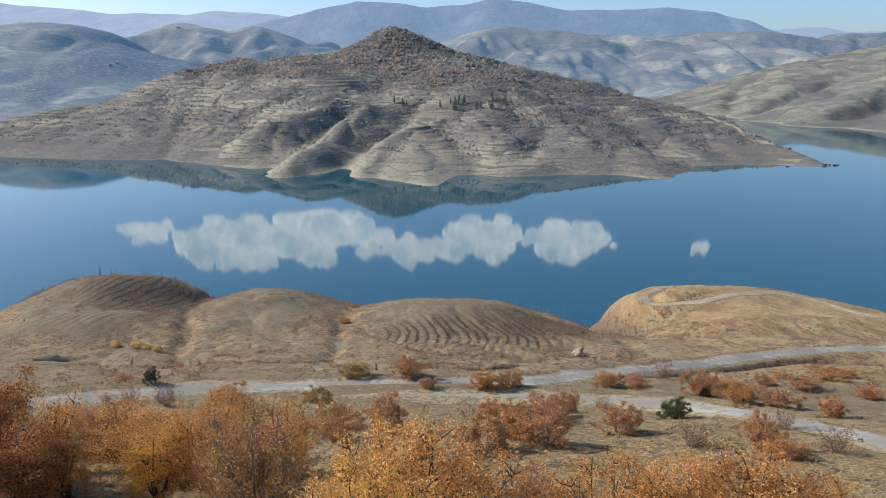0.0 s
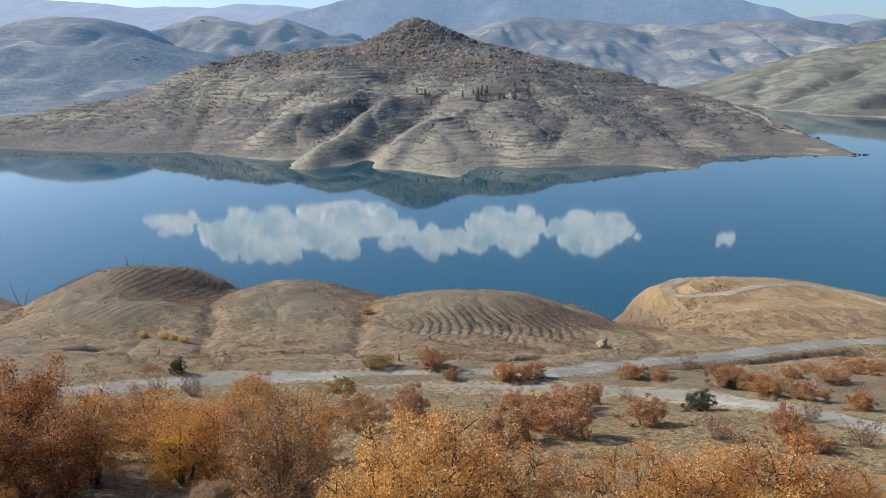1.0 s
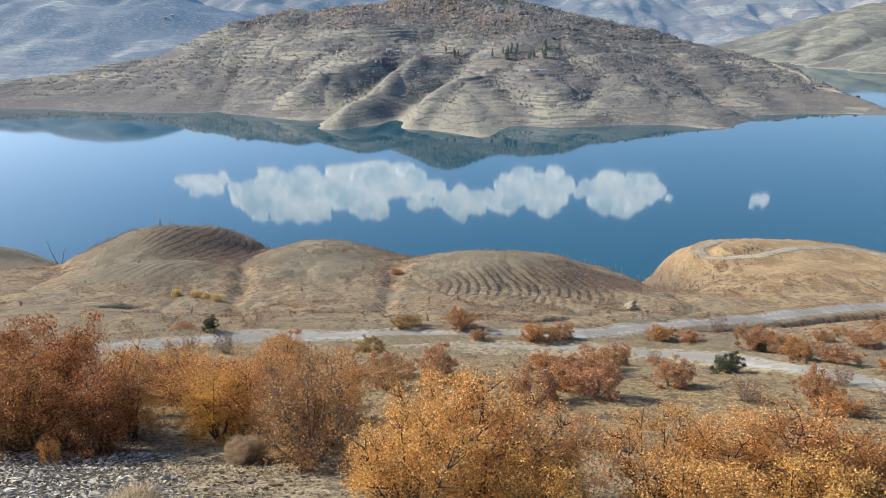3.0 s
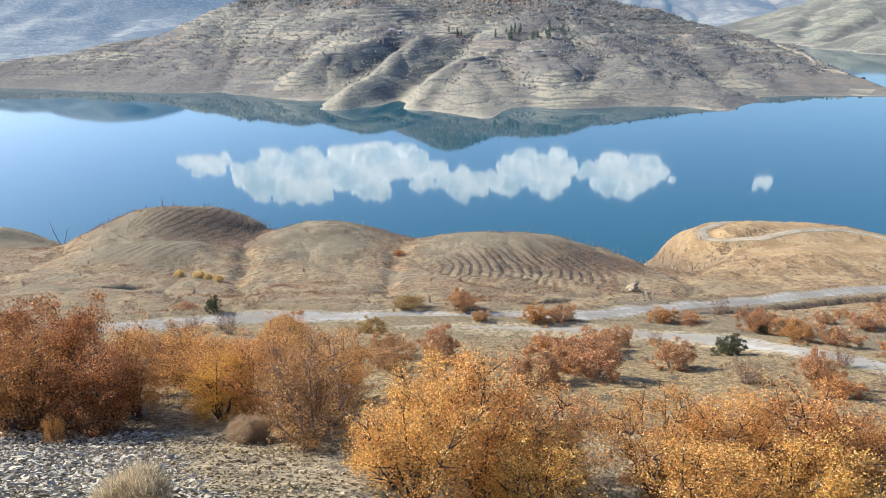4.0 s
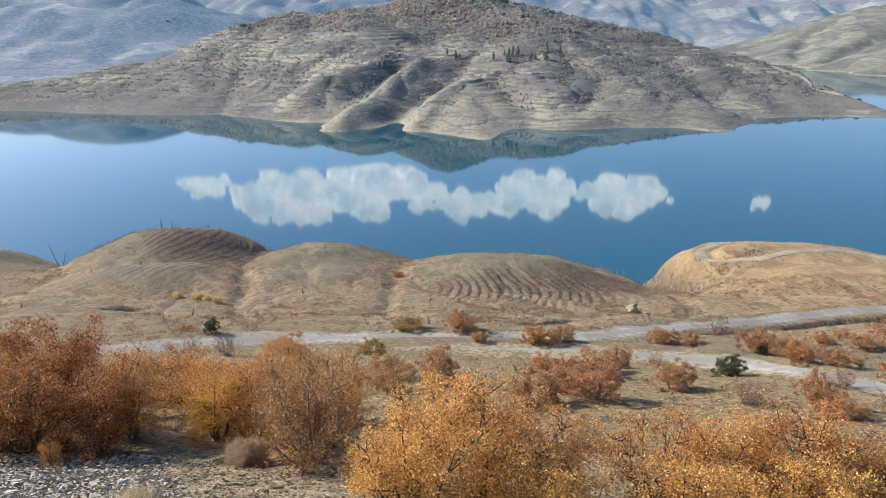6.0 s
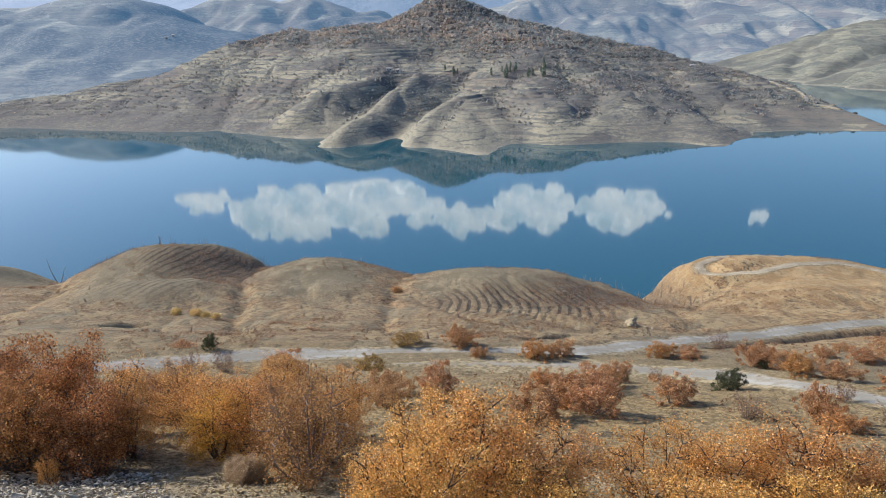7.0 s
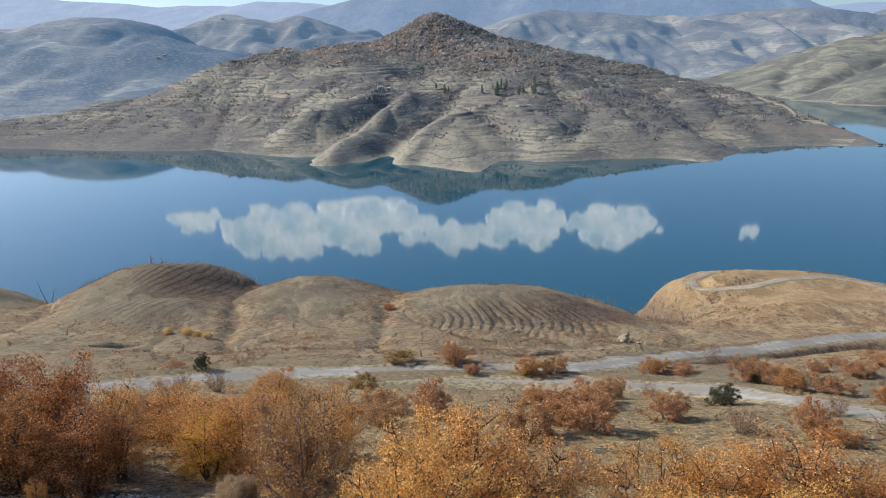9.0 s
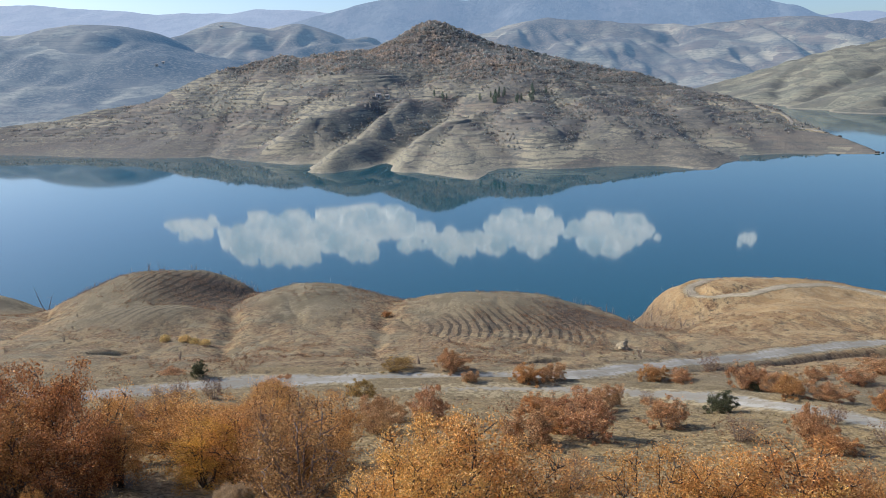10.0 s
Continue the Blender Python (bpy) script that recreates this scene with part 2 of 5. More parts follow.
def hill_height(crest, spurs, slope, rounding, wander, size, seed, gullies):
    """The height function of a far hill from its crest line and spurs."""
    def height(x, y):
        wx, wy = x + wander * rough(x, y, size, 3, seed), y + wander * rough(x, y, size, 3, seed + 5)
        z = spine(wx, wy, crest, slope, rounding)
        for points in spurs:
            z = smax(z, spine(wx, wy, points, slope * 1.55, rounding * 0.4), rounding * 0.12)
        low = 1 - step(0.72, 0.98, z / max(p[2] for p in crest))
        cut = np.clip(1 - np.abs(rough(wx, wy * 0.35, size * 0.5, 3, seed + 13)) * 2.0, 0, 1)
        return z + rough(x, y, size * 0.6, 5, seed + 9) * 0.25 * wander * step(4, 70, z) - 0.8 * cut * gullies * step(4, 60, z) * low
    return height


LEFT_CREST = [(-2100, 1800, 140), (-1375, 1844, 160), (-1126, 1890, 181), (-1023, 1857, 193), (-965, 1865, 198), (-883, 1850, 192), (-811, 1806, 174), (-734, 1774, 152), (-656, 1730, 117), (-597, 1698, 88), (-561, 1679, 60), (-517, 1661, 5)]
LEFT_SPURS = [[(-965, 1865, 192), (-900, 1640, 110), (-850, 1450, 50), (-800, 1330, 5)], [(-1200, 1860, 168), (-1120, 1600, 90), (-1050, 1400, 30)], [(-811, 1806, 168), (-745, 1600, 90), (-700, 1430, 30)]]
MIDDLE_LEFT = [(-1500, 3100, 60), (-1320, 3150, 156), (-1196, 3200, 239), (-1034, 3200, 274), (-872, 3180, 233), (-739, 3200, 261), (-594, 3150, 228), (-402, 3050, 174), (-200, 2950, 90)]
MIDDLE_LEFT_SPURS = [[(-1196, 3200, 232), (-1150, 2900, 140), (-1080, 2600, 40)], [(-872, 3180, 228), (-800, 2900, 130), (-760, 2600, 40)], [(-594, 3150, 222), (-520, 2850, 120), (-480, 2600, 30)], [(-1034, 3200, 260), (-950, 2900, 150), (-900, 2500, 30)], [(-739, 3200, 250), (-680, 2850, 140), (-640, 2500, 40)]]
MIDDLE_A = [(-360, 3500, 220), (-60, 3500, 234), (289, 3500, 282), (508, 3300, 250), (636, 3000, 173), (712, 2700, 107), (723, 2400, 45), (700, 2200, 5)]
MIDDLE_A_SPURS = [[(100, 3500, 250), (160, 3100, 170), (250, 2700, 80)], [(420, 3400, 262), (600, 2950, 150), (640, 2600, 60)], [(289, 3500, 275), (330, 3000, 160), (420, 2500, 60)], [(508, 3300, 245), (480, 2900, 150), (560, 2500, 50)]]
MIDDLE_B = [(632, 3600, 254), (792, 3400, 235), (860, 3200, 208), (895, 3000, 158), (930, 2700, 60)]
MIDDLE_B_SPURS = [[(792, 3400, 232), (760, 3000, 150), (780, 2600, 40)], [(1160, 3450, 236), (1200, 3100, 160), (1180, 2700, 50)], [(940, 3500, 234), (1051, 3300, 237), (1065, 3000, 183), (1038, 2800, 137), (1000, 2500, 40)]]
MIDDLE_C = [(600, 3950, 225), (850, 3920, 240), (1100, 3850, 256), (1263, 3800, 274), (1467, 3700, 274), (1589, 3500, 244), (1691, 3300, 198), (1727, 3100, 154), (1750, 2800, 60)]
MIDDLE_C_SPURS = [[(1589, 3500, 240), (1480, 3150, 150), (1400, 2800, 50)], [(1380, 3740, 270), (1180, 3300, 170), (1120, 2900, 60)], [(1467, 3700, 262), (1330, 3300, 160), (1250, 2900, 60)], [(1850, 3700, 260), (2300, 3600, 270), (2800, 3500, 260)]]
FAR_MIDDLE = [(-1500, 4300, 180), (-1151, 4200, 282), (-878, 4200, 354), (-667, 4200, 412), (-457, 4200, 448), (-250, 4200, 437), (-71, 4200, 417), (137, 4200, 431), (255, 4200, 460),
              (434, 4200, 440), (643, 4200, 403), (881, 4200, 403), (1178, 4200, 420), (1418, 4200, 397), (1533, 4100, 345), (1702, 4000, 267), (1900, 3950, 150)]
FAR_LEFT = [(-4200, 4500, 500), (-3519, 4600, 521), (-2551, 4600, 474), (-2261, 4600, 452), (-2099, 4600, 440), (-1907, 4600, 412), (-1711, 4600, 412), (-1483, 4600, 406), (-1318, 4600, 428), (-1090, 4600, 418), (-863, 4600, 390), (-500, 4600, 330)]
FAR_RIGHT = [(1500, 4500, 270), (1753, 4500, 303), (1976, 4500, 322), (2136, 4500, 328), (2299, 4500, 306), (2516, 4500, 312), (2937, 4500, 328), (3493, 4400, 352), (4200, 4200, 360)]


# ---- materials ----
class Nodes:
    """Short forms for building one node material."""

    def __init__(self, name):
        self.material = bpy.data.materials.new(name)
        self.material.use_nodes = True
        self.tree = self.material.node_tree
        self.bsdf = self.tree.nodes["Principled BSDF"]
        self.where = self.tree.nodes.new("ShaderNodeTexCoord").outputs["Object"]

    def node(self, kind, **inputs):
        n = self.tree.nodes.new(kind)
        for key, value in inputs.items():
            self.put(n.inputs[key.replace("_", " ")], value)
        return n

    def put(self, socket, value):
        if isinstance(value, bpy.types.NodeSocket):
            self.tree.links.new(value, socket)
        else:
            socket.default_value = (*value, 1.0) if isinstance(value, tuple) and len(value) == 3 and socket.type == "RGBA" else value

    def scaled(self, x, y, z, source=None):
        n = self.node("ShaderNodeVectorMath", Vector=source or self.where)
        n.operation = "MULTIPLY"
        n.inputs[1].default_value = (x, y, z)
        return n.outputs[0]

    def noise(self, scale, detail=4.0, roughness=0.55, vector=None, distortion=0.0):
        return self.node("ShaderNodeTexNoise", Vector=vector or self.where, Scale=scale, Detail=detail, Roughness=roughness, Distortion=distortion).outputs["Fac"]

    def ramp(self, fac, low, high):
        n = self.node("ShaderNodeMapRange", Value=fac)
        n.interpolation_type = "SMOOTHSTEP"
        n.inputs["From Min"].default_value, n.inputs["From Max"].default_value = low, high
        return n.outputs["Result"]

    def math(self, op, a, b=0.0):
        n = self.tree.nodes.new("ShaderNodeMath")
        n.operation = op
        self.put(n.inputs[0], a)
        self.put(n.inputs[1], b)
        return n.outputs[0]

    def mix(self, fac, a, b, blend="MIX"):
        n = self.tree.nodes.new("ShaderNodeMix")
        n.data_type, n.blend_type = "RGBA", blend
        self.put(n.inputs[0], fac)
        self.put(n.inputs[6], a)
        self.put(n.inputs[7], b)
        return n.outputs[2]

    def attribute(self, name):
        n = self.tree.nodes.new("ShaderNodeAttribute")
        n.attribute_name = name
        return n.outputs["Fac"]

    def bump(self, height, strength, distance):
        n = self.node("ShaderNodeBump", Height=height, Strength=strength, Distance=distance)
        self.put(self.bsdf.inputs["Normal"], n.outputs["Normal"])

    def done(self, color, roughness=0.9, **more):
        self.put(self.bsdf.inputs["Base Color"], color)
        self.put(self.bsdf.inputs["Roughness"], roughness)
        self.put(self.bsdf.inputs["Specular IOR Level"], 0.25)
        for key, value in more.items():
            self.put(self.bsdf.inputs[key.replace("_", " ")], value)
        return self.material


def earth_material():
    m = Nodes("dry_earth")
    flatwise = m.scaled(1.0, 0.6, 1.0)
    large, mid, fine, grit = m.noise(0.05, 6, 0.6, flatwise), m.noise(0.33, 6, 0.65, flatwise), m.noise(1.9, 6, 0.7), m.noise(8.0, 4, 0.75)
    clay = m.mix(m.ramp(mid, 0.42, 0.58), (0.175, 0.146, 0.09), (0.288, 0.242, 0.154))
    clay = m.mix(m.ramp(large, 0.44, 0.58), clay, (0.235, 0.196, 0.124))
    ochre = m.mix(m.ramp(mid, 0.42, 0.58), (0.365, 0.24, 0.112), (0.455, 0.325, 0.17))
    base = m.mix(m.attribute("ochre"), clay, ochre)
    turf = m.mix(m.ramp(fine, 0.42, 0.58), (0.125, 0.069, 0.04), (0.40, 0.266, 0.134))
    turf = m.mix(m.ramp(mid, 0.46, 0.56), turf, (0.38, 0.278, 0.145))
    base = m.mix(m.math("MULTIPLY", m.attribute("valley"), m.ramp(m.noise(0.16, 6, 0.7, flatwise), 0.37, 0.52)), base, turf)
    cells = m.node("ShaderNodeTexVoronoi", Vector=m.where, Scale=6.5)
    pick = m.node("ShaderNodeSeparateColor", Color=cells.outputs["Color"]).outputs[0]
    gravel = m.mix(m.ramp(fine, 0.40, 0.60), (0.24, 0.168, 0.074), (0.485, 0.352, 0.17))
    gravel = m.mix(m.ramp(mid, 0.44, 0.58), gravel, (0.378, 0.268, 0.12))
    near = m.mix(m.ramp(fine, 0.40, 0.60), (0.30, 0.248, 0.155), (0.55, 0.465, 0.315))
    gravel = m.mix(m.math("MULTIPLY", m.attribute("pale"), 0.9), gravel, near)
    gravel = m.mix(m.math("MULTIPLY", m.ramp(pick, 0.66, 0.95), 0.6), gravel, (0.12, 0.098, 0.06))
    gravel = m.mix(m.math("MULTIPLY", m.ramp(pick, 0.24, 0.05), 0.5), gravel, (0.57, 0.45, 0.255))
    base = m.mix(m.attribute("gravel"), base, gravel)
    # scrub earth; on the mounds' right flanks it also paints in their shade
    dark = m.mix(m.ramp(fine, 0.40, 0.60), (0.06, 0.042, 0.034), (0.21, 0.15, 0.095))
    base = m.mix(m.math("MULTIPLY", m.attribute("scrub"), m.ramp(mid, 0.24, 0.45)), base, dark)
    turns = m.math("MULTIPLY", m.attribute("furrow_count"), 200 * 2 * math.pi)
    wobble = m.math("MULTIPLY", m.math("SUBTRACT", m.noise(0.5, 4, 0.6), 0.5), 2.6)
    # furrow shade painted as near-black lines over the shallow relief
    groove_shade = m.ramp(m.math("SINE", m.math("ADD", turns, wobble)), 0.20, 0.62)
    groove_shade = m.math("MULTIPLY", m.math("MULTIPLY", groove_shade, m.attribute("furrowed")), m.ramp(m.noise(0.17, 4, 0.6), 0.26, 0.44))
    base = m.mix(m.math("MULTIPLY", groove_shade, 0.95), base, (0.045, 0.036, 0.027))
    speck = m.math("MULTIPLY", m.ramp(m.noise(0.9, 7, 0.8, m.scaled(1.0, 0.45, 1.0)), 0.51, 0.58), m.ramp(mid, 0.40, 0.54))
    wild = m.math("ADD", 0.42, m.math("MULTIPLY", m.math("MAXIMUM", m.attribute("valley"), m.attribute("gravel")), 0.6))
    base = m.mix(m.math("MULTIPLY", speck, wild), base, (0.10, 0.08, 0.052))
    pale = m.ramp(m.noise(1.7, 6, 0.8), 0.58, 0.66)
    base = m.mix(m.math("MULTIPLY", pale, wild), base, (0.50, 0.42, 0.295))
    base = m.mix(m.ramp(grit, 0.42, 0.58), m.mix(0.36, base, (0.07, 0.055, 0.038)), base)
    # near-black ground under the slate paints the shade in the gaps between stones
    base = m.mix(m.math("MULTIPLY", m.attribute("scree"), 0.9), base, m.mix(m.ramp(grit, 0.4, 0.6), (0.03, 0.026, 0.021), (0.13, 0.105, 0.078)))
    m.bump(m.math("ADD", m.math("MULTIPLY", fine, 0.7), m.math("MULTIPLY", grit, 0.35)), 1.0, 0.45)
    return m.done(base, 0.95)


def hill_material(name, grass_a, grass_b, scrub, brown, size, haze_glow=None, relief=0.0, lines=1.0, grain_depth=1.0):
    """Grassy, terraced hillside with dark scrub; size: metres of the larger patches; lines: how plain the terraces are."""
    m = Nodes(name)
    k = 1.0 / size
    large, mid, fine, grain = m.noise(k, 6, 0.6), m.noise(k * 4.2, 6, 0.65), m.noise(k * 17, 4, 0.7), m.noise(k * 55, 3, 0.7)
    grass = m.mix(m.ramp(mid, 0.40, 0.60), grass_a, grass_b)
    grass = m.mix(m.ramp(large, 0.46, 0.60), grass, m.mix(m.ramp(mid, 0.42, 0.58), brown, m.mix(0.5, brown, grass_a)))
    fields = m.node("ShaderNodeTexVoronoi", Vector=m.scaled(k * 1.3, k * 1.3, k * 5.0), Scale=1.0)
    plot = m.node("ShaderNodeSeparateColor", Color=fields.outputs["Color"]).outputs[0]
    grass = m.mix(m.math("MULTIPLY", m.ramp(plot, 0.66, 0.72), 0.7 * min(1.0, 2 * lines)), grass, m.mix(0.4, grass_a, (0.40, 0.36, 0.25)))
    grass = m.mix(m.math("MULTIPLY", m.ramp(plot, 0.26, 0.20), 0.85 * min(1.0, 2 * lines)), grass, m.mix(0.4, brown, scrub))
    height = m.node("ShaderNodeSeparateXYZ", Vector=m.where).outputs[2]
    wander = m.math("MULTIPLY", m.math("SUBTRACT", m.noise(k * 1.6, 4, 0.6), 0.5), size * 0.11)
    count = m.math("DIVIDE", m.math("ADD", height, wander), size * 0.034)
    fine_wall = m.ramp(m.math("SINE", m.math("MULTIPLY", count, 2 * math.pi)), 0.60, 0.90)
    broad_wall = m.ramp(m.math("SINE", m.math("MULTIPLY", count, 2 * math.pi * 0.53)), 0.35, 0.75)
    broken = m.noise(1.0, 4, 0.65, m.scaled(k * 2.4, k * 2.4, k * 14))
    wall = m.math("MAXIMUM", m.math("MULTIPLY", fine_wall, m.ramp(broken, 0.46, 0.54)), m.math("MULTIPLY", broad_wall, m.ramp(broken, 0.53, 0.48)))
    bands = m.noise(1.0, 6, 0.65, m.scaled(k * 1.6, k * 1.6, k * 15), 0.25)
    terrace = m.math("MAXIMUM", m.math("MULTIPLY", m.ramp(bands, 0.54, 0.60), 0.6), wall)
    terrace = m.math("MULTIPLY", terrace, m.ramp(m.noise(k * 1.1, 4, 0.6), 0.34, 0.48))
    grass = m.mix(m.math("MULTIPLY", terrace, 0.92 * lines), grass, m.mix(0.12, scrub, grass_b))
    woods = m.math("MULTIPLY", m.attribute("woods"), m.ramp(fine, 0.34, 0.58))
    patchy = m.math("MULTIPLY", m.ramp(m.noise(k * 2.3, 7, 0.72), 0.47, 0.55), m.ramp(fine, 0.42, 0.56))
    grass = m.mix(m.math("MULTIPLY", m.attribute("woods"), 0.8), grass, m.mix(m.ramp(mid, 0.42, 0.58), m.mix(0.55, scrub, brown), brown))
    color = m.mix(m.math("MAXIMUM", woods, m.math("MULTIPLY", patchy, 0.35 + 0.5 * grain_depth)), grass, scrub)
    bare = m.mix(m.ramp(fine, 0.40, 0.60), grass_a, m.mix(0.45, grass_a, grass_b))
    bare = m.mix(m.math("MULTIPLY", fine_wall, m.math("MULTIPLY", m.ramp(broken, 0.42, 0.56), 0.6)), bare, m.mix(0.3, scrub, grass_b))
    color = m.mix(m.math("MULTIPLY", m.attribute("meadow"), m.ramp(mid, 0.34, 0.52)), color, bare)
    pale = m.mix(m.ramp(fine, 0.3, 0.7), (0.30, 0.265, 0.19), (0.44, 0.39, 0.30))
    color = m.mix(m.attribute("bank"), color, pale)
    color = m.mix(m.math("MULTIPLY", m.ramp(grain, 0.52, 0.66), 0.35 * grain_depth), color, scrub)
    m.bump(m.math("ADD", m.math("MULTIPLY", large, relief), m.math("ADD", m.math("MULTIPLY", fine, 0.5), mid)), grain_depth, size * 0.03)
    m.done(color, 0.95)
    # far hills emit a bluish colour in place of haze in the air
    if haze_glow:
        m.put(m.bsdf.inputs["Emission Color"], haze_glow[0])
        m.put(m.bsdf.inputs["Emission Strength"], haze_glow[1])
    return m.material


def water_material():
    m = Nodes("lake_water")
    ripple = m.noise(0.35, 3, 0.5, m.scaled(0.4, 1.0, 1.0))
    m.bump(ripple, 0.012, 0.05)
    depth = m.mix(m.ramp(m.noise(0.004, 2), 0.3, 0.7), (0.009, 0.062, 0.087), (0.010, 0.069, 0.095))
    return m.done(depth, 0.036, IOR=1.333, Specular_IOR_Level=0.5)


EARTH = earth_material()
PENINSULA = hill_material("terraced_hillside", (0.272, 0.250, 0.182), (0.165, 0.162, 0.130), (0.085, 0.093, 0.095), (0.192, 0.155, 0.124), 70)
RIGHT_SIDE = hill_material("grassy_hillside", (0.215, 0.218, 0.168), (0.155, 0.163, 0.133), (0.085, 0.095, 0.093), (0.16, 0.15, 0.12), 90, lines=0.35, grain_depth=0.6)
# emission on these slopes stands in for haze, paler with distance
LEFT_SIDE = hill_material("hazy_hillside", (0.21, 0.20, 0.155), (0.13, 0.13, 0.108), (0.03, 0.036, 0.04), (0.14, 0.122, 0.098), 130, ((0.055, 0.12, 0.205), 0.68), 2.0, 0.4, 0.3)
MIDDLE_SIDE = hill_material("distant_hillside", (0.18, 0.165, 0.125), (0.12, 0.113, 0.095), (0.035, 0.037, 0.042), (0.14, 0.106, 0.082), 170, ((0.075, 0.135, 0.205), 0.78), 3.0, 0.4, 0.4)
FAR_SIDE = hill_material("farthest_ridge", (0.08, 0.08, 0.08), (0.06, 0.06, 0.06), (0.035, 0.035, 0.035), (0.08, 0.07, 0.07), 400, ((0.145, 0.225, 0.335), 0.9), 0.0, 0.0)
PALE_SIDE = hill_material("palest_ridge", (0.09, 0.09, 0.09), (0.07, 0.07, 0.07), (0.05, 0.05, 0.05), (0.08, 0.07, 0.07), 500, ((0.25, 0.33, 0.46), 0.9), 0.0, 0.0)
WATER = water_material()


def mesh_object(name, verts, faces, material, smooth=True):
    me = bpy.data.meshes.new(name)
    me.vertices.add(len(verts))
    me.vertices.foreach_set("co", np.asarray(verts, np.float32).ravel())
    faces = np.asarray(faces, np.int32)
    n, k = faces.shape
    me.loops.add(n * k)
    me.loops.foreach_set("vertex_index", faces.ravel())
    me.polygons.add(n)
    me.polygons.foreach_set("loop_start", np.arange(0, n * k, k, dtype=np.int32))
    me.polygons.foreach_set("use_smooth", np.full(n, smooth, bool))
    me.update(calc_edges=True)
    me.validate()
    me.materials.append(material)
    return new(name, me)


def sheet(name, height, angles, radii, material, floor=None, marks=None):
    """A land sheet z = height(x, y) on rings round the viewpoint; cells wholly below floor are left out."""
    a, r = np.meshgrid(np.radians(angles), radii)
    x, y = r * np.sin(a), r * np.cos(a)
    z = height(x, y)
    rows, cols = z.shape
    i = np.arange(rows * cols).reshape(rows, cols)
    quads = np.stack([i[:-1, :-1], i[:-1, 1:], i[1:, 1:], i[1:, :-1]], -1).reshape(-1, 4)
    flat = z.ravel()
    if floor is not None:
        quads = quads[(flat[quads] > floor).any(1)]
    used = np.unique(quads)
    back = np.zeros(rows * cols, np.int64)
    back[used] = np.arange(len(used))
    px, py, pz = x.ravel()[used], y.ravel()[used], flat[used]
    ob = mesh_object(name, np.stack([px, py, pz], -1), back[quads][:, ::-1], material)
    for key, fn in (marks or {}).items():
        layer = ob.data.attributes.new(key, "FLOAT", "POINT")
        layer.data.foreach_set("value", np.clip(fn(px, py, pz), 0, 1).astype(np.float32))
    return ob


# ---- large structure ----
def ground_height(x, y):
    z = near_height(x, y)
    return np.where(y > 430, -24.0, z)


def scree_edge(x, y):
    """Positive inside the tongue of broken slate."""
    return (-x - 10.2) * 0.75 + (22.4 - y) * 0.40 - 0.6 + 0.9 * np.sin(x * 1.3) * np.sin(y * 0.9)


GROUND_MARKS = {
    "gravel": lambda x, y, z: step(75, 35, y + 8 * rough(x, y, 20, 3, 71) + 0.5 * np.maximum(0, x - 10)),
    "ochre": lambda x, y, z: step(24, 44, x + 6 * rough(x, y, 18, 3, 73)) * step(45, 75, y),
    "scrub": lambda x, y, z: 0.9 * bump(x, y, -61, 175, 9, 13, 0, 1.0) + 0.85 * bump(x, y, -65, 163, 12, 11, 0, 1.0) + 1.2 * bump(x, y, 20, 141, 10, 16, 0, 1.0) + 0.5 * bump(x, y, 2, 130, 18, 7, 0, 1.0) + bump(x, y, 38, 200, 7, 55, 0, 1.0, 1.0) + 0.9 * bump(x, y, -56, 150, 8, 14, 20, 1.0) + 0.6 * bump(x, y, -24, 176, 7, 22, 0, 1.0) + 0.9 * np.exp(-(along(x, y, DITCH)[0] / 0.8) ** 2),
    "valley": lambda x, y, z: np.maximum(0.7 * (1 - step(0.8, 4.5, near_form(x, y) - np.interp(y, DENSE_Y, DENSE_Z) + 2.0 * rough(x, y, 16, 3, 79))), 1.1 * np.exp(-(valley_distance(x, y) / 5.5) ** 2)) * step(58, 72, y),
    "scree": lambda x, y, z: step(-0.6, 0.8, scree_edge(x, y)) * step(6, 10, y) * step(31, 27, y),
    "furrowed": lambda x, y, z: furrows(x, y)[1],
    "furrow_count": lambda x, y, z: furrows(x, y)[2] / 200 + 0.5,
    "pale": lambda x, y, z: step(30, 22, y + 3 * rough(x, y, 8, 3, 75)),
}
angles = np.concatenate([np.arange(-180, -46, 4.0), np.arange(-46, 46, 0.14), np.append(np.arange(46, 180, 4.0), 180.0)])
radii = np.concatenate([[0.0], np.geomspace(0.6, 12, 40)[:-1], np.geomspace(12, 430, 470), [600, 900, 1500, 3000, 6000]])
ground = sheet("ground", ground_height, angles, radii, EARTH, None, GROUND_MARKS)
tagged(ground, "dry tan hillside of bare earth and gravel above the lake", "ground", kind="structure")

water_r = np.concatenate([[0.0], np.geomspace(150, 6500, 40)])
lake = sheet("water", lambda x, y: 0 * x, np.arange(-180, 180.1, 6.0), water_r, WATER)
tagged(lake, "still blue reservoir water that mirrors hills and clouds", "lake", kind="structure")


def bank(level):
    return lambda x, y, z: step(level, 0.2, z + 0.8 * rough(x, y, 14, 3, 81)) * 0.5


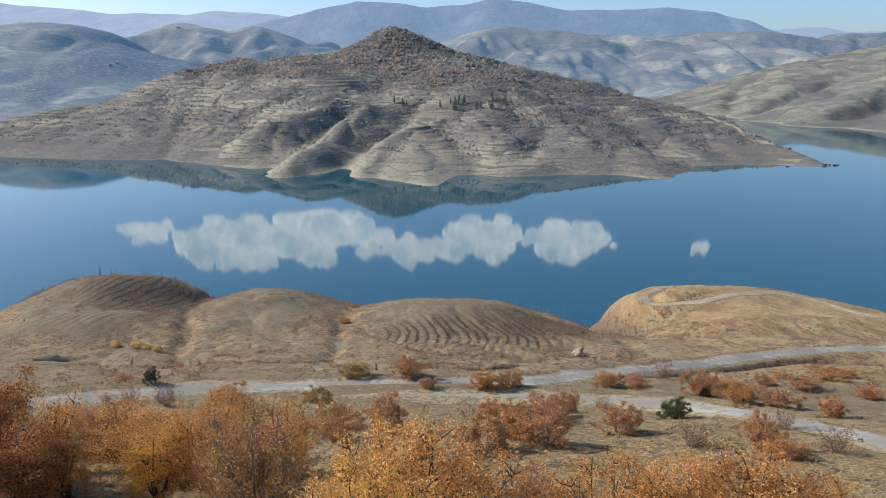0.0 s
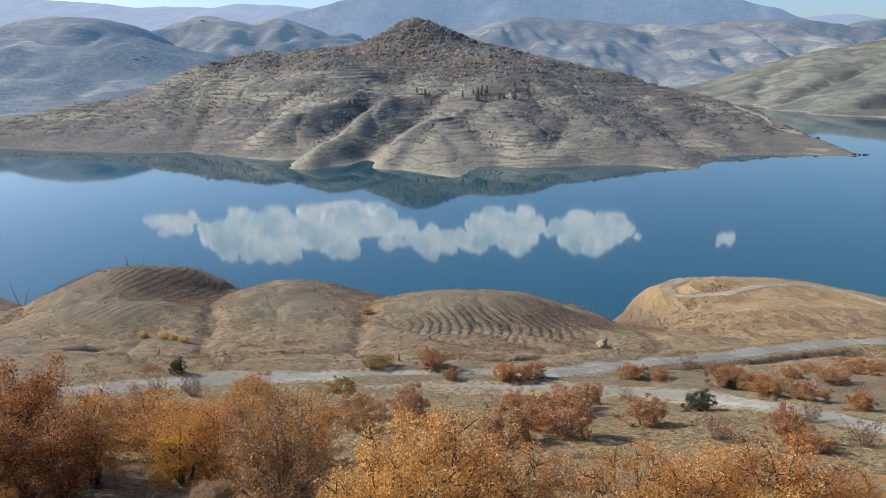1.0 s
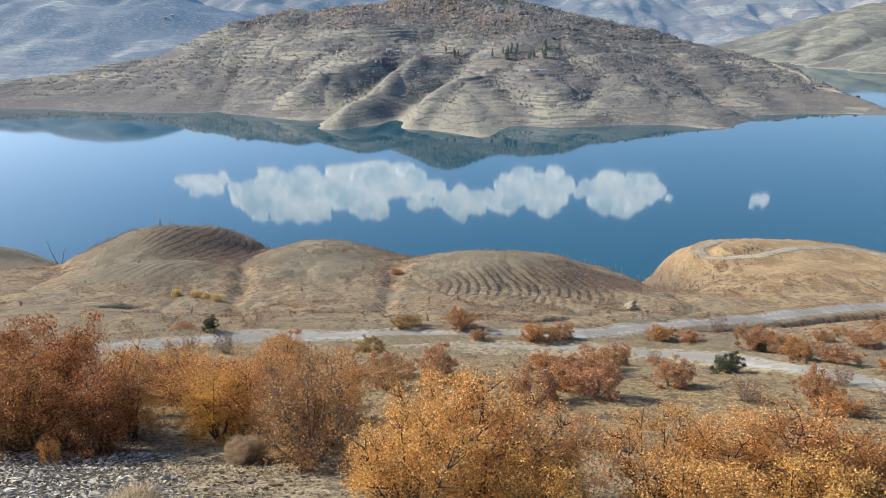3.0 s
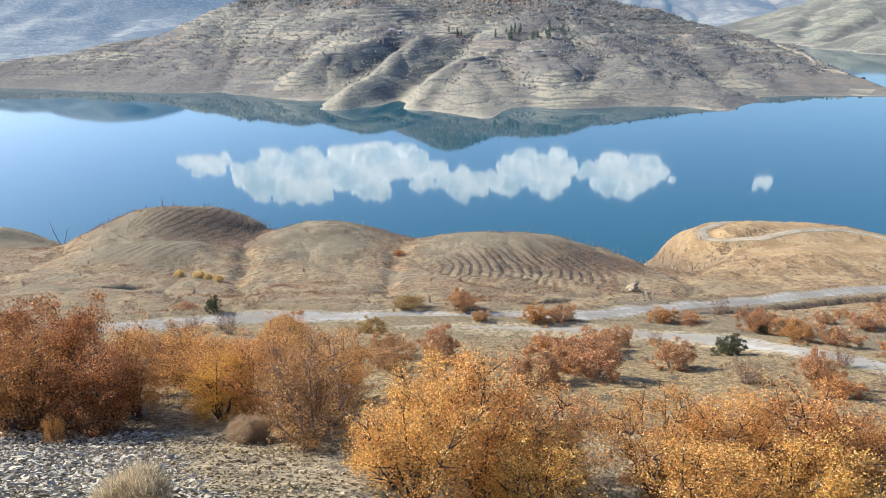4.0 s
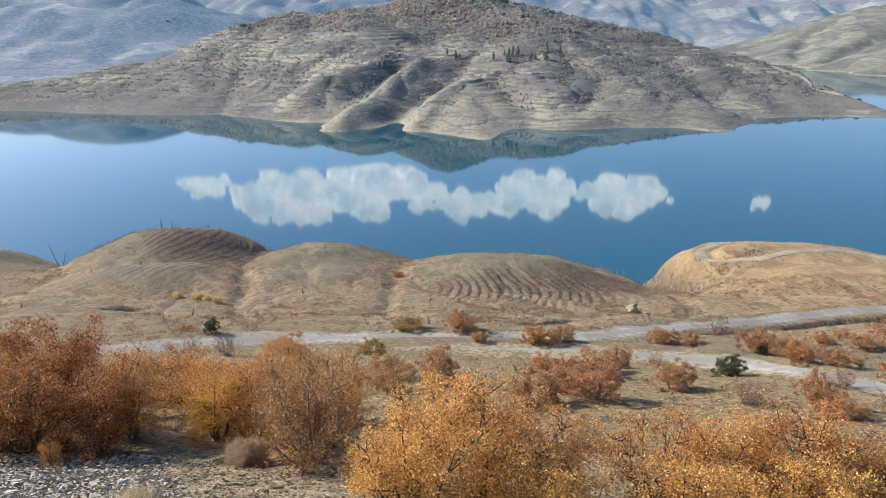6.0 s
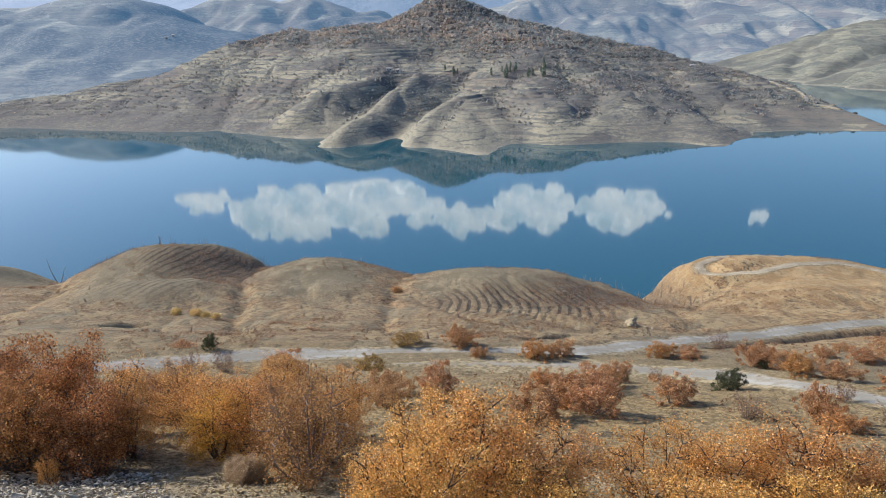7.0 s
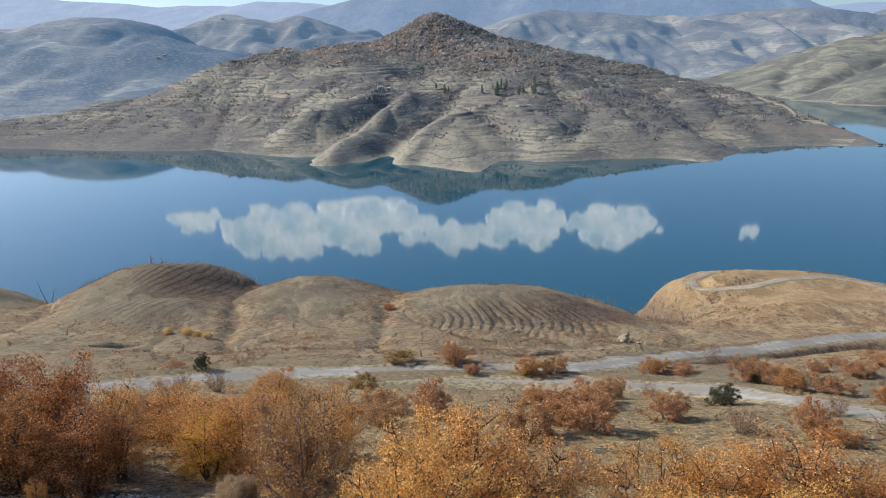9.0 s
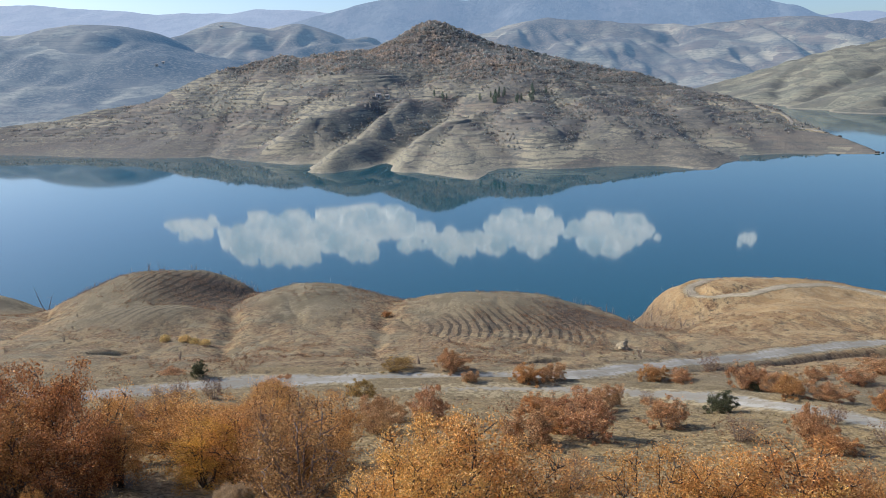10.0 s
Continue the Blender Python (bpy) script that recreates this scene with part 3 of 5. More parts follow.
# woods colour right of the middle spur also paints in its shaded slopes
PENINSULA_MARKS = {"bank": lambda x, y, z: bank(2.5)(x, y, z) * (0.15 + 0.85 * step(-230, -150, x)) * (1 - 0.6 * step(0, 30, x)), "meadow": lambda x, y, z: 0.9 * (1 - step(14, 40, z + 8 * rough(x, y, 50, 3, 87))) * step(-220, -120, x) * (1 - 0.8 * step(-18, 25, x)), "woods": lambda x, y, z: step(55, 95, z + 20 * rough(x, y, 130, 4, 83)) * 0.75 + 0.7 * step(-10, 40, x) * step(-0.15, 0.25, rough(x, y, 70, 4, 119)) + 0.7 * step(-190, -300, x) * step(26, 8, z + 8 * rough(x, y, 70, 3, 89))}
peninsula = sheet("peninsula_hill", peninsula_height, np.arange(-47, 36, 0.1), np.geomspace(530, 1500, 430), PENINSULA, -4, PENINSULA_MARKS)
tagged(peninsula, "terraced hill of dry grass and scrub across the lake", "hill", kind="structure")
right_hill = sheet("right_shore_hill", right_height, np.arange(10, 52, 0.14), np.geomspace(880, 2900, 260), RIGHT_SIDE, -4, {"bank": bank(1.6), "woods": lambda x, y, z: 0.8 * step(0.1, 0.35, rough(x, y, 90, 4, 107))})
tagged(right_hill, "grassy hillside that slopes down to a lake inlet", "hill", kind="structure")
FAR_MARKS = {"woods": lambda x, y, z: 0.9 * step(-0.05, 0.25, rough(x, y, 260, 4, 107))}
# woods on the right flank also put its shade into the colour
LEFT_MARKS = {"woods": lambda x, y, z: np.maximum(step(-860, -720, x + 90 * rough(x, y, 120, 4, 109)) * step(40, 90, z + 25 * rough(x, y, 90, 3, 113)), np.maximum(step(95, 55, z + 30 * rough(x, y, 120, 3, 111)) * step(-820, -900, x), 0.8 * step(0.05, 0.3, rough(x, y, 150, 4, 107))))}
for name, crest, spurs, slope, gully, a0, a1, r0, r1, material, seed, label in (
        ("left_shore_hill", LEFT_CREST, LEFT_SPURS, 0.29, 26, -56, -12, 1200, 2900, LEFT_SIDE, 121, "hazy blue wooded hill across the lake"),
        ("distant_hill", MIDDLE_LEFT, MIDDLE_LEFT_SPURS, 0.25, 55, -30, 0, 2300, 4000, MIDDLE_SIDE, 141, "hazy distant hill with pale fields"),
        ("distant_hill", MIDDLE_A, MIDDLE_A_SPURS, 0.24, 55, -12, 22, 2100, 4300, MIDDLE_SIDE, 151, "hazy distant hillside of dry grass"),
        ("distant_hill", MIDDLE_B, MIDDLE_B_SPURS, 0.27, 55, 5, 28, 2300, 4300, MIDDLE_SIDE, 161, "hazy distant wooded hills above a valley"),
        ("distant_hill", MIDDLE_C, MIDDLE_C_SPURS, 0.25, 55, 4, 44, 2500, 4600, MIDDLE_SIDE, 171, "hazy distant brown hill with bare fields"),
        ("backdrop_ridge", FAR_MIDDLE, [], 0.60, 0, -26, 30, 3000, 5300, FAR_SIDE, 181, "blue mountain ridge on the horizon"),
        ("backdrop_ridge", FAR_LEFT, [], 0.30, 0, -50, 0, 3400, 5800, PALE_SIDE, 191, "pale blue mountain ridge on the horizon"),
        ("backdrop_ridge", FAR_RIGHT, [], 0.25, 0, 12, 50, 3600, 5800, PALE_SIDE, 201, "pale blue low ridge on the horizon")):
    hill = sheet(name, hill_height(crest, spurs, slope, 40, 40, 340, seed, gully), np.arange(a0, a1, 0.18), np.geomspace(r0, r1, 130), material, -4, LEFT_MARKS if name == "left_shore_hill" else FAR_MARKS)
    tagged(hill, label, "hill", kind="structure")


# ---- clouds, seen mirrored in the lake ----
def cloud_material():
    m = Nodes("cloud")
    # clouds glow to look sunlit, with their shading put in as grey noise
    shade = m.ramp(m.noise(0.0045, 6, 0.65), 0.38, 0.60)
    m.bump(m.noise(0.012, 6, 0.65), 1.0, 22.0)
    return m.done((0.30, 0.30, 0.295), 1.0, Emission_Color=m.mix(shade, (0.60, 0.70, 0.75), (0.98, 0.98, 0.93)), Emission_Strength=1.08)


CLOUD = cloud_material()


def cloud(x, y, z, width, height, puffs, seed):
    rng = random.Random(seed)
    bm = bmesh.new()
    for k in range(puffs):
        u = rng.uniform(-1, 1)
        size = rng.uniform(0.10, 0.22) * (1 - 0.5 * u * u)
        place = Vector((u * 0.5, rng.uniform(-0.15, 0.15), rng.uniform(-0.30, 0.36) * (1 - 0.55 * u * u)))
        made = bmesh.ops.create_icosphere(bm, subdivisions=4, radius=size)["verts"]
        for v in made:
            n = v.co.normalized()
            bulge = noise.fractal(n * 1.4 + Vector((k * 3.1, seed, 0)), 0.8, 2.1, 6)
            v.co = v.co * (1 + 0.42 * bulge)
            v.co = Vector((v.co.x * height / width * 1.25, v.co.y, v.co.z)) + place
            if v.co.z < -0.34:
                v.co.z = -0.34 + 0.25 * (v.co.z + 0.34)
    for u in (-0.28, -0.1, 0.1, 0.28):
        core = bmesh.ops.create_icosphere(bm, subdivisions=3, radius=0.2)["verts"]
        for v in core:
            v.co = Vector((v.co.x * 0.9 + u, v.co.y, v.co.z * (1.0 - abs(u)) - 0.02))
    xs, zs = [v.co.x for v in bm.verts], [v.co.z for v in bm.verts]
    cx, cz, wx, wz = (max(xs) + min(xs)) / 2, (max(zs) + min(zs)) / 2, max(xs) - min(xs), max(zs) - min(zs)
    for v in bm.verts:
        v.co = Vector(((v.co.x - cx) / wx * width, v.co.y * height, (v.co.z - cz) / wz * height))
    me = bpy.data.meshes.new("cloud")
    bm.to_mesh(me)
    bm.free()
    me.materials.append(CLOUD)
    me.shade_smooth()
    ob = new("cloud", me)
    ob.location = (x, y, z)
    return tagged(ob, "white heaped cloud above the lake", "cloud", "clouds over the lake", "structure")


for args in ((-2541, 6385, 1250, 500, 230, 9, 3), (-1850, 6591, 1390, 1080, 550, 38, 5), (-1075, 6754, 1390, 1090, 530, 34, 8), (-228, 6812, 1510, 760, 350, 26, 13),
             (360, 6826, 1422, 740, 500, 28, 21), (1146, 6739, 1429, 900, 430, 30, 34), (2231, 6466, 1408, 170, 130, 4, 55), (-640, 6790, 1440, 420, 300, 14, 61)):
    cloud(*args)


# ---- roads ----
def road_material(name="dirt_road", worn=(0.245, 0.238, 0.21), dusty=(0.34, 0.33, 0.295)):
    m = Nodes(name)
    large, fine, grit = m.noise(0.22, 5), m.noise(1.6, 5, 0.65), m.noise(11.0, 3, 0.7)
    dust = m.mix(m.ramp(large, 0.44, 0.56), worn, dusty)
    dust = m.mix(m.math("MULTIPLY", m.ramp(fine, 0.50, 0.58), 0.6), dust, (0.19, 0.165, 0.13))
    dust = m.mix(m.math("MULTIPLY", m.ramp(grit, 0.55, 0.75), 0.4), dust, (0.20, 0.18, 0.15))
    side = m.math("ABSOLUTE", m.math("SUBTRACT", m.attribute("across"), m.math("MULTIPLY", m.math("SUBTRACT", large, 0.5), 0.5)))
    rut = m.ramp(m.math("ABSOLUTE", m.math("SUBTRACT", side, 0.42)), 0.10, 0.24)
    dust = m.mix(m.math("MULTIPLY", rut, 0.3), dust, m.mix(m.ramp(fine, 0.42, 0.58), (0.165, 0.135, 0.09), (0.27, 0.225, 0.155)))
    verge = m.ramp(m.math("ADD", m.attribute("edge"), m.math("MULTIPLY", m.math("SUBTRACT", fine, 0.5), 1.6)), 0.40, 0.80)
    m.bump(m.math("ADD", fine, grit), 0.5, 0.06)
    return m.done(m.mix(verge, dust, m.mix(m.ramp(m.noise(2.4, 5, 0.7), 0.40, 0.60), (0.16, 0.128, 0.075), (0.33, 0.27, 0.165))), 0.95)


ROAD = road_material()
TRACK = road_material("pale_track", (0.30, 0.255, 0.18), (0.385, 0.335, 0.245))


def ribbon(name, line, half, height, material, lift=0.05, step_m=0.7, seed=5, label="", across=9, fade=0.0):
    """A road surface that lies on the land along a path."""
    pts = np.array(line, float)
    s = np.concatenate([[0], np.cumsum(np.hypot(*np.diff(pts, axis=0).T))])
    fine = np.arange(0, s[-1], step_m)
    kernel = np.hanning(11) / np.hanning(11).sum()
    cx, cy = (np.convolve(np.pad(np.interp(fine, s, pts[:, k]), 5, "edge"), kernel, "valid") for k in (0, 1))
    tx, ty = np.gradient(cx), np.gradient(cy)
    n = np.hypot(tx, ty)
    nx, ny = -ty / n, tx / n
    u = np.linspace(-1, 1, across)
    wide_l = half * (1 + 0.26 * smooth_noise(fine / 4, fine * 0, seed) + 0.16 * smooth_noise(fine / 1.3, fine * 0, seed + 2))
    wide_r = half * (1 + 0.26 * smooth_noise(fine / 4, fine * 0, seed + 1) + 0.16 * smooth_noise(fine / 1.3, fine * 0, seed + 3))
    taper = 0.25 + 0.75 * step(0, 9, np.minimum(fine, fine[-1] - fine))
    wide_l, wide_r = wide_l * taper, wide_r * taper
    off = np.where(u[None, :] < 0, u[None, :] * wide_l[:, None], u[None, :] * wide_r[:, None])
    x, y = cx[:, None] + nx[:, None] * off, cy[:, None] + ny[:, None] * off
    rut = np.exp(-((np.abs(u) - 0.42) / 0.13) ** 2)[None, :]
    z = height(x, y) + lift * (1 - np.abs(u)[None, :] ** 6 * 1.6) - 0.03 * rut * lift / 0.05
    rows, cols = x.shape
    i = np.arange(rows * cols).reshape(rows, cols)
    quads = np.stack([i[:-1, :-1], i[:-1, 1:], i[1:, 1:], i[1:, :-1]], -1).reshape(-1, 4)[:, ::-1]
    ob = mesh_object(name, np.stack([x, y, z], -1).reshape(-1, 3), quads, material)
    edge = ob.data.attributes.new("edge", "FLOAT", "POINT")
    edge.data.foreach_set("value", (np.abs(u)[None, :] + fade * (1 - step(8, 34, fine))[:, None] * np.ones_like(x)).astype(np.float32).ravel())
    across_at = ob.data.attributes.new("across", "FLOAT", "POINT")
    across_at.data.foreach_set("value", (u[None, :] * np.ones_like(x)).astype(np.float32).ravel())
    if ob.data.polygons[0].normal.z < 0:
        ob.data.flip_normals()
    return tagged(ob, label, "road", kind="structure")


ribbon("road", UPPER_ROAD, 1.75, near_height, ROAD, 0.07, 0.6, 5, "pale grey gravel road along the dry hillside")
ribbon("road", LOWER_ROAD, 1.65, near_height, ROAD, 0.09, 0.6, 15, "pale grey gravel road that bends down the slope", fade=0.5)
ribbon("track", MOUND_TRACK, 1.6, near_height, TRACK, 0.16, 0.8, 25, "pale dirt track that loops over a bare mound")
ribbon("far_road", [(308, 900), (316, 870), (322, 850), (323, 832), (318, 815), (311, 797), (314, 783), (325, 768), (331, 756)], 3.2, peninsula_height, ROAD, 0.9, 2.0, 35, "pale winding road near the tip of the peninsula")


# ---- plants ----
def part(name, verts, faces, material, parent, label="", smooth=False):
    ob = mesh_object(name, verts, faces, material, smooth)
    ob.parent = parent
    return tagged(ob, label)


def leaf_material(name, colours, shine=0.45):
    m = Nodes(name)
    pick = m.tree.nodes.new("ShaderNodeNewGeometry").outputs["Random Per Island"]
    whole = m.tree.nodes.new("ShaderNodeObjectInfo").outputs["Random"]
    a, b, c, d = colours
    base = m.mix(m.ramp(pick, 0.1, 0.5), a, b)
    base = m.mix(m.ramp(pick, 0.5, 0.75), base, c)
    base = m.mix(m.ramp(pick, 0.86, 0.97), base, d)
    clump = m.noise(1.1, 3, 0.6)
    base = m.mix(m.ramp(clump, 0.42, 0.66), base, m.mix(0.6, base, b))
    base = m.mix(m.math("MULTIPLY", m.ramp(m.noise(0.8, 3, 0.6), 0.55, 0.68), 0.55), base, m.mix(0.5, a, (0.10, 0.055, 0.03)))
    tone = m.node("ShaderNodeHueSaturation", Color=base)
    m.put(tone.inputs["Hue"], m.math("ADD", 0.494, m.math("MULTIPLY", whole, 0.012)))
    m.put(tone.inputs["Value"], m.math("ADD", 0.44, m.math("MULTIPLY", m.math("FRACT", m.math("MULTIPLY", pick, 7.31)), 0.92)))
    m.done(tone.outputs["Color"], shine)
    through_leaf = m.node("ShaderNodeBsdfTranslucent", Color=tone.outputs["Color"])
    both = m.node("ShaderNodeMixShader", Fac=0.36)
    m.tree.links.new(m.bsdf.outputs[0], both.inputs[1])
    m.tree.links.new(through_leaf.outputs[0], both.inputs[2])
    m.tree.links.new(both.outputs[0], m.tree.nodes["Material Output"].inputs["Surface"])
    return m.material


def bark_material(name, dark, light):
    m = Nodes(name)
    n = m.noise(6.0, 4, 0.6, m.scaled(3, 3, 0.6))
    m.bump(n, 0.6, 0.02)
    return m.done(m.mix(m.ramp(n, 0.3, 0.7), dark, light), 0.9)


RUST = leaf_material("rust_leaves", ((0.21, 0.09, 0.035), (0.42, 0.185, 0.06), (0.58, 0.29, 0.09), (0.68, 0.44, 0.20)))
ORANGE = leaf_material("orange_leaves", ((0.50, 0.238, 0.072), (0.77, 0.42, 0.125), (0.87, 0.55, 0.19), (0.91, 0.70, 0.37)))
YELLOW = leaf_material("yellow_leaves", ((0.48, 0.215, 0.045), (0.70, 0.37, 0.07), (0.84, 0.52, 0.11), (0.68, 0.36, 0.10)))
GOLD = leaf_material("golden_leaves", ((0.51, 0.252, 0.07), (0.78, 0.445, 0.12), (0.88, 0.575, 0.18), (0.91, 0.71, 0.37)))
BROWN = leaf_material("withered_leaves", ((0.19, 0.11, 0.075), (0.30, 0.18, 0.10), (0.40, 0.24, 0.12), (0.46, 0.32, 0.18)))
FADED = leaf_material("faded_leaves", ((0.24, 0.125, 0.055), (0.44, 0.235, 0.10), (0.58, 0.34, 0.13), (0.55, 0.38, 0.20)))
PINK = leaf_material("pinkish_leaves", ((0.33, 0.168, 0.08), (0.55, 0.30, 0.14), (0.68, 0.41, 0.195), (0.75, 0.55, 0.31)))
GREEN = leaf_material("evergreen_leaves", ((0.055, 0.065, 0.032), (0.095, 0.108, 0.052), (0.135, 0.14, 0.07), (0.20, 0.16, 0.085)))
OLIVE = leaf_material("olive_leaves", ((0.24, 0.155, 0.055), (0.40, 0.265, 0.085), (0.50, 0.34, 0.11), (0.46, 0.24, 0.08)))
STRAW = leaf_material("straw", ((0.50, 0.41, 0.26), (0.60, 0.50, 0.33), (0.70, 0.60, 0.41), (0.46, 0.36, 0.22)), 0.8)
TUFT = leaf_material("yellow_grass", ((0.62, 0.43, 0.17), (0.70, 0.51, 0.21), (0.76, 0.58, 0.28), (0.55, 0.38, 0.15)), 0.7)
FAR_GREEN = leaf_material("far_poplar", ((0.15, 0.20, 0.165), (0.19, 0.25, 0.195), (0.22, 0.27, 0.20), (0.25, 0.255, 0.20)), 0.8)
AMBER = leaf_material("amber_leaves", ((0.34, 0.158, 0.062), (0.57, 0.28, 0.105), (0.70, 0.40, 0.155), (0.76, 0.53, 0.27)))
RUSSET = leaf_material("russet_leaves", ((0.36, 0.16, 0.052), (0.64, 0.315, 0.092), (0.79, 0.45, 0.145), (0.86, 0.62, 0.30)))
BARK = bark_material("bark", (0.05, 0.04, 0.032), (0.13, 0.105, 0.085))
GREY_TWIG = bark_material("grey_twigs", (0.14, 0.105, 0.09), (0.26, 0.20, 0.175))


def tubes(lines, sides=5):
    """Tapered tubes along lines of (point, radius)."""
    verts, faces = [], []
    for line in lines:
        pts = np.array([p for p, _ in line])
        rad = np.array([r for _, r in line])
        axis = np.gradient(pts, axis=0)
        axis /= np.linalg.norm(axis, axis=1)[:, None] + 1e-9
        side = np.cross(axis, [0.3, 0.9, 0.2])
        side /= np.linalg.norm(side, axis=1)[:, None] + 1e-9
        other = np.cross(axis, side)
        start = len(verts)
        for p, r, a, b in zip(pts, rad, side, other):
            for k in range(sides):
                t = 2 * math.pi * k / sides
                verts.append(p + r * (math.cos(t) * a + math.sin(t) * b))
        for j in range(len(pts) - 1):
            for k in range(sides):
                n = (k + 1) % sides
                faces.append((start + j * sides + k, start + j * sides + n, start + (j + 1) * sides + n, start + (j + 1) * sides + k))
    return np.array(verts), np.array(faces)


def leaf_cloud(rng, centres, count, spread, size, up=0.25, slim=0.62):
    """Small kite-shaped leaves scattered round the twig ends."""
    pick = rng.integers(0, len(centres), count)
    c = centres[pick] + np.clip(rng.normal(0, 1, (count, 3)), -1.7, 1.7) * spread * np.array([1, 1, 0.8])
    n = rng.normal(0, 1, (count, 3)) + np.array([0, 0, up])
    n /= np.linalg.norm(n, axis=1)[:, None]
    a = np.cross(n, rng.normal(0, 1, (count, 3)))
    a /= np.linalg.norm(a, axis=1)[:, None] + 1e-9
    b = np.cross(n, a)
    s = size * rng.uniform(0.65, 1.35, (count, 1))
    fold = n * s * 0.18
    verts = np.stack([c - a * s * 0.5, c + b * s * slim * 0.5 + fold, c + a * s * 0.5, c - b * s * slim * 0.5 + fold], 1).reshape(-1, 3)
    return verts, np.arange(count * 4).reshape(-1, 4)


def limbs(rng, width, height, stems, low=0.05, rise=1.0):
    """Stems that fork towards an uneven crown; returns the lines and the twig ends."""
    lines, ends = [], []
    for k in range(stems):
        turn = 2 * math.pi * (k + rng.uniform(-0.35, 0.35)) / stems
        reach = width * 0.5 * rng.uniform(0.25, 0.95)
        top = height * rng.uniform(0.62, 1.0) * (1 - 0.35 * (reach / (width * 0.5)) ** 2)
        base = np.array([math.cos(turn), math.sin(turn), 0]) * width * 0.05
        tip = np.array([math.cos(turn) * reach, math.sin(turn) * reach, top * rise])
        bow = rng.normal(0, 0.06, 3) * height
        r0 = 0.014 * height * rng.uniform(0.8, 1.3)
        t = np.linspace(0, 1, 7)[:, None]
        stem = base * (1 - t) + tip * np.concatenate([t ** 0.85, t ** 0.85, t ** 0.95], 1) + bow * np.sin(math.pi * t) + rng.normal(0, 0.012, (7, 3)) * height * t
        lines.append([(p, r0 * (1 - 0.8 * q)) for p, q in zip(stem, t[:, 0])])
        ends.append(stem[-1])
        for j in range(2, 7):
            for _ in range(rng.integers(2, 4)):
                way = rng.normal(0, 1, 3) * np.array([1, 1, 0.45]) + np.array([math.cos(turn), math.sin(turn), 0.75]) * 0.7
                way /= np.linalg.norm(way)
                size = height * rng.uniform(0.10, 0.24) * (1.15 - 0.08 * j)
                q = np.linspace(0, 1, 4)[:, None]
                twig = stem[j] + way * size * q + np.array([0, 0, 1]) * size * 0.22 * q * q + rng.normal(0, 0.02, (4, 3)) * size
                lines.append([(p, r0 * 0.45 * (1 - 0.75 * w)) for p, w in zip(twig, q[:, 0])])
                ends += [twig[1], twig[2], twig[3], twig[3]]
    ends = np.array(ends)
    ends = ends[ends[:, 2] > low * height]
    return lines, ends


def shrub(name, seed, width, height, leaves, size, foliage, label, category, stems=7, spread=0.05, bark=None, low=0.06, sides=4, full=0.042, dense=0.46):
    """A many-stemmed oak: trunk and limbs in one mesh, the crown of separate leaves in another."""
    rng = np.random.default_rng(seed)
    lines, ends = limbs(rng, width, height, stems, low)
    root = new(name)
    root.empty_display_size = 0.2
    part("trunk", *tubes(lines, sides), bark or BARK, root, smooth=True)
    clumps = int(26 + leaves / 260)
    turn, lift = rng.uniform(0, 2 * np.pi, clumps), rng.uniform(0.10, 0.97, clumps)
    ring = np.sqrt(np.maximum(0.02, 1 - (np.abs(lift - 0.42) / 0.60) ** 2.2)) * rng.uniform(0.5, 1.05, clumps) * width * 0.5
    ring = ring * (1 + 0.24 * np.sin(turn * 2 + seed) + 0.16 * np.sin(turn * 5 + seed * 2))
    fill = np.stack([ring * np.cos(turn), ring * np.sin(turn), lift * height * (0.90 + 0.14 * np.sin(turn * 3 + seed))], 1)
    bushy = rng.choice(len(ends), max(12, int(len(ends) * 0.62)), replace=False)
    part_a = leaf_cloud(rng, ends[bushy], int(leaves * (1 - dense)), spread * height, size)
    part_b = leaf_cloud(rng, fill, leaves - int(leaves * (1 - dense)), full * height, size)
    verts, faces = np.concatenate([part_a[0], part_b[0]]), np.concatenate([part_a[1], part_b[1] + len(part_a[0])])
    verts[:, 2] = np.maximum(verts[:, 2], 0.02)
    part("crown", verts, faces, foliage, root)
    return tagged(root, label, category, "oak scrub on the slope")


used = set()


def plant(model, x, y, width=1.0, height=1.0, turn=0.0, label=""):
    """Stands a copy of a model on the land; the first call moves the model itself."""
    z = float(near_height(np.array([x]), np.array([y]))[0]) - 0.04
    m = pose(x, y, z, 0, 0, turn) @ Matrix.Diagonal((width, width, height, 1))
    if model.name not in used:
        used.add(model.name)
        model.matrix_world = m
        return tagged(model, label)
    return tagged(place_copy(model, m), label)


def place_copy(model, m):
    ob = copy_thing(model, Matrix.Identity(4))
    ob.matrix_basis = m
    return ob


# large oaks close below the camera: width 4 m, height 4.5 m
RUST_A = shrub("oak_tree", 11, 4.0, 4.5, 17500, 0.086, RUST, "tall oak shrub with rust-brown autumn leaves", "tree", 9, 0.045)
RUST_B = shrub("oak_tree", 12, 4.0, 4.5, 16500, 0.086, RUST, "many-stemmed oak with reddish autumn leaves", "tree", 8, 0.05)
ORANGE_A = shrub("oak_tree", 13, 4.0, 4.5, 15500, 0.081, GOLD, "many-stemmed oak with dense orange leaves", "tree", 9, 0.048)
ORANGE_B = shrub("oak_tree", 14, 4.0, 4.5, 15500, 0.081, ORANGE, "broad oak shrub with orange autumn leaves", "tree", 10, 0.046)
AMBER_A = shrub("oak_tree", 17, 4.0, 4.5, 15500, 0.082, RUSSET, "spreading oak with orange-brown leaves and dark stems", "tree", 9, 0.046)
AMBER_B = shrub("oak_tree", 18, 4.0, 4.5, 14000, 0.081, RUSSET, "oak shrub with thin orange-brown autumn leaves", "tree", 11, 0.05)
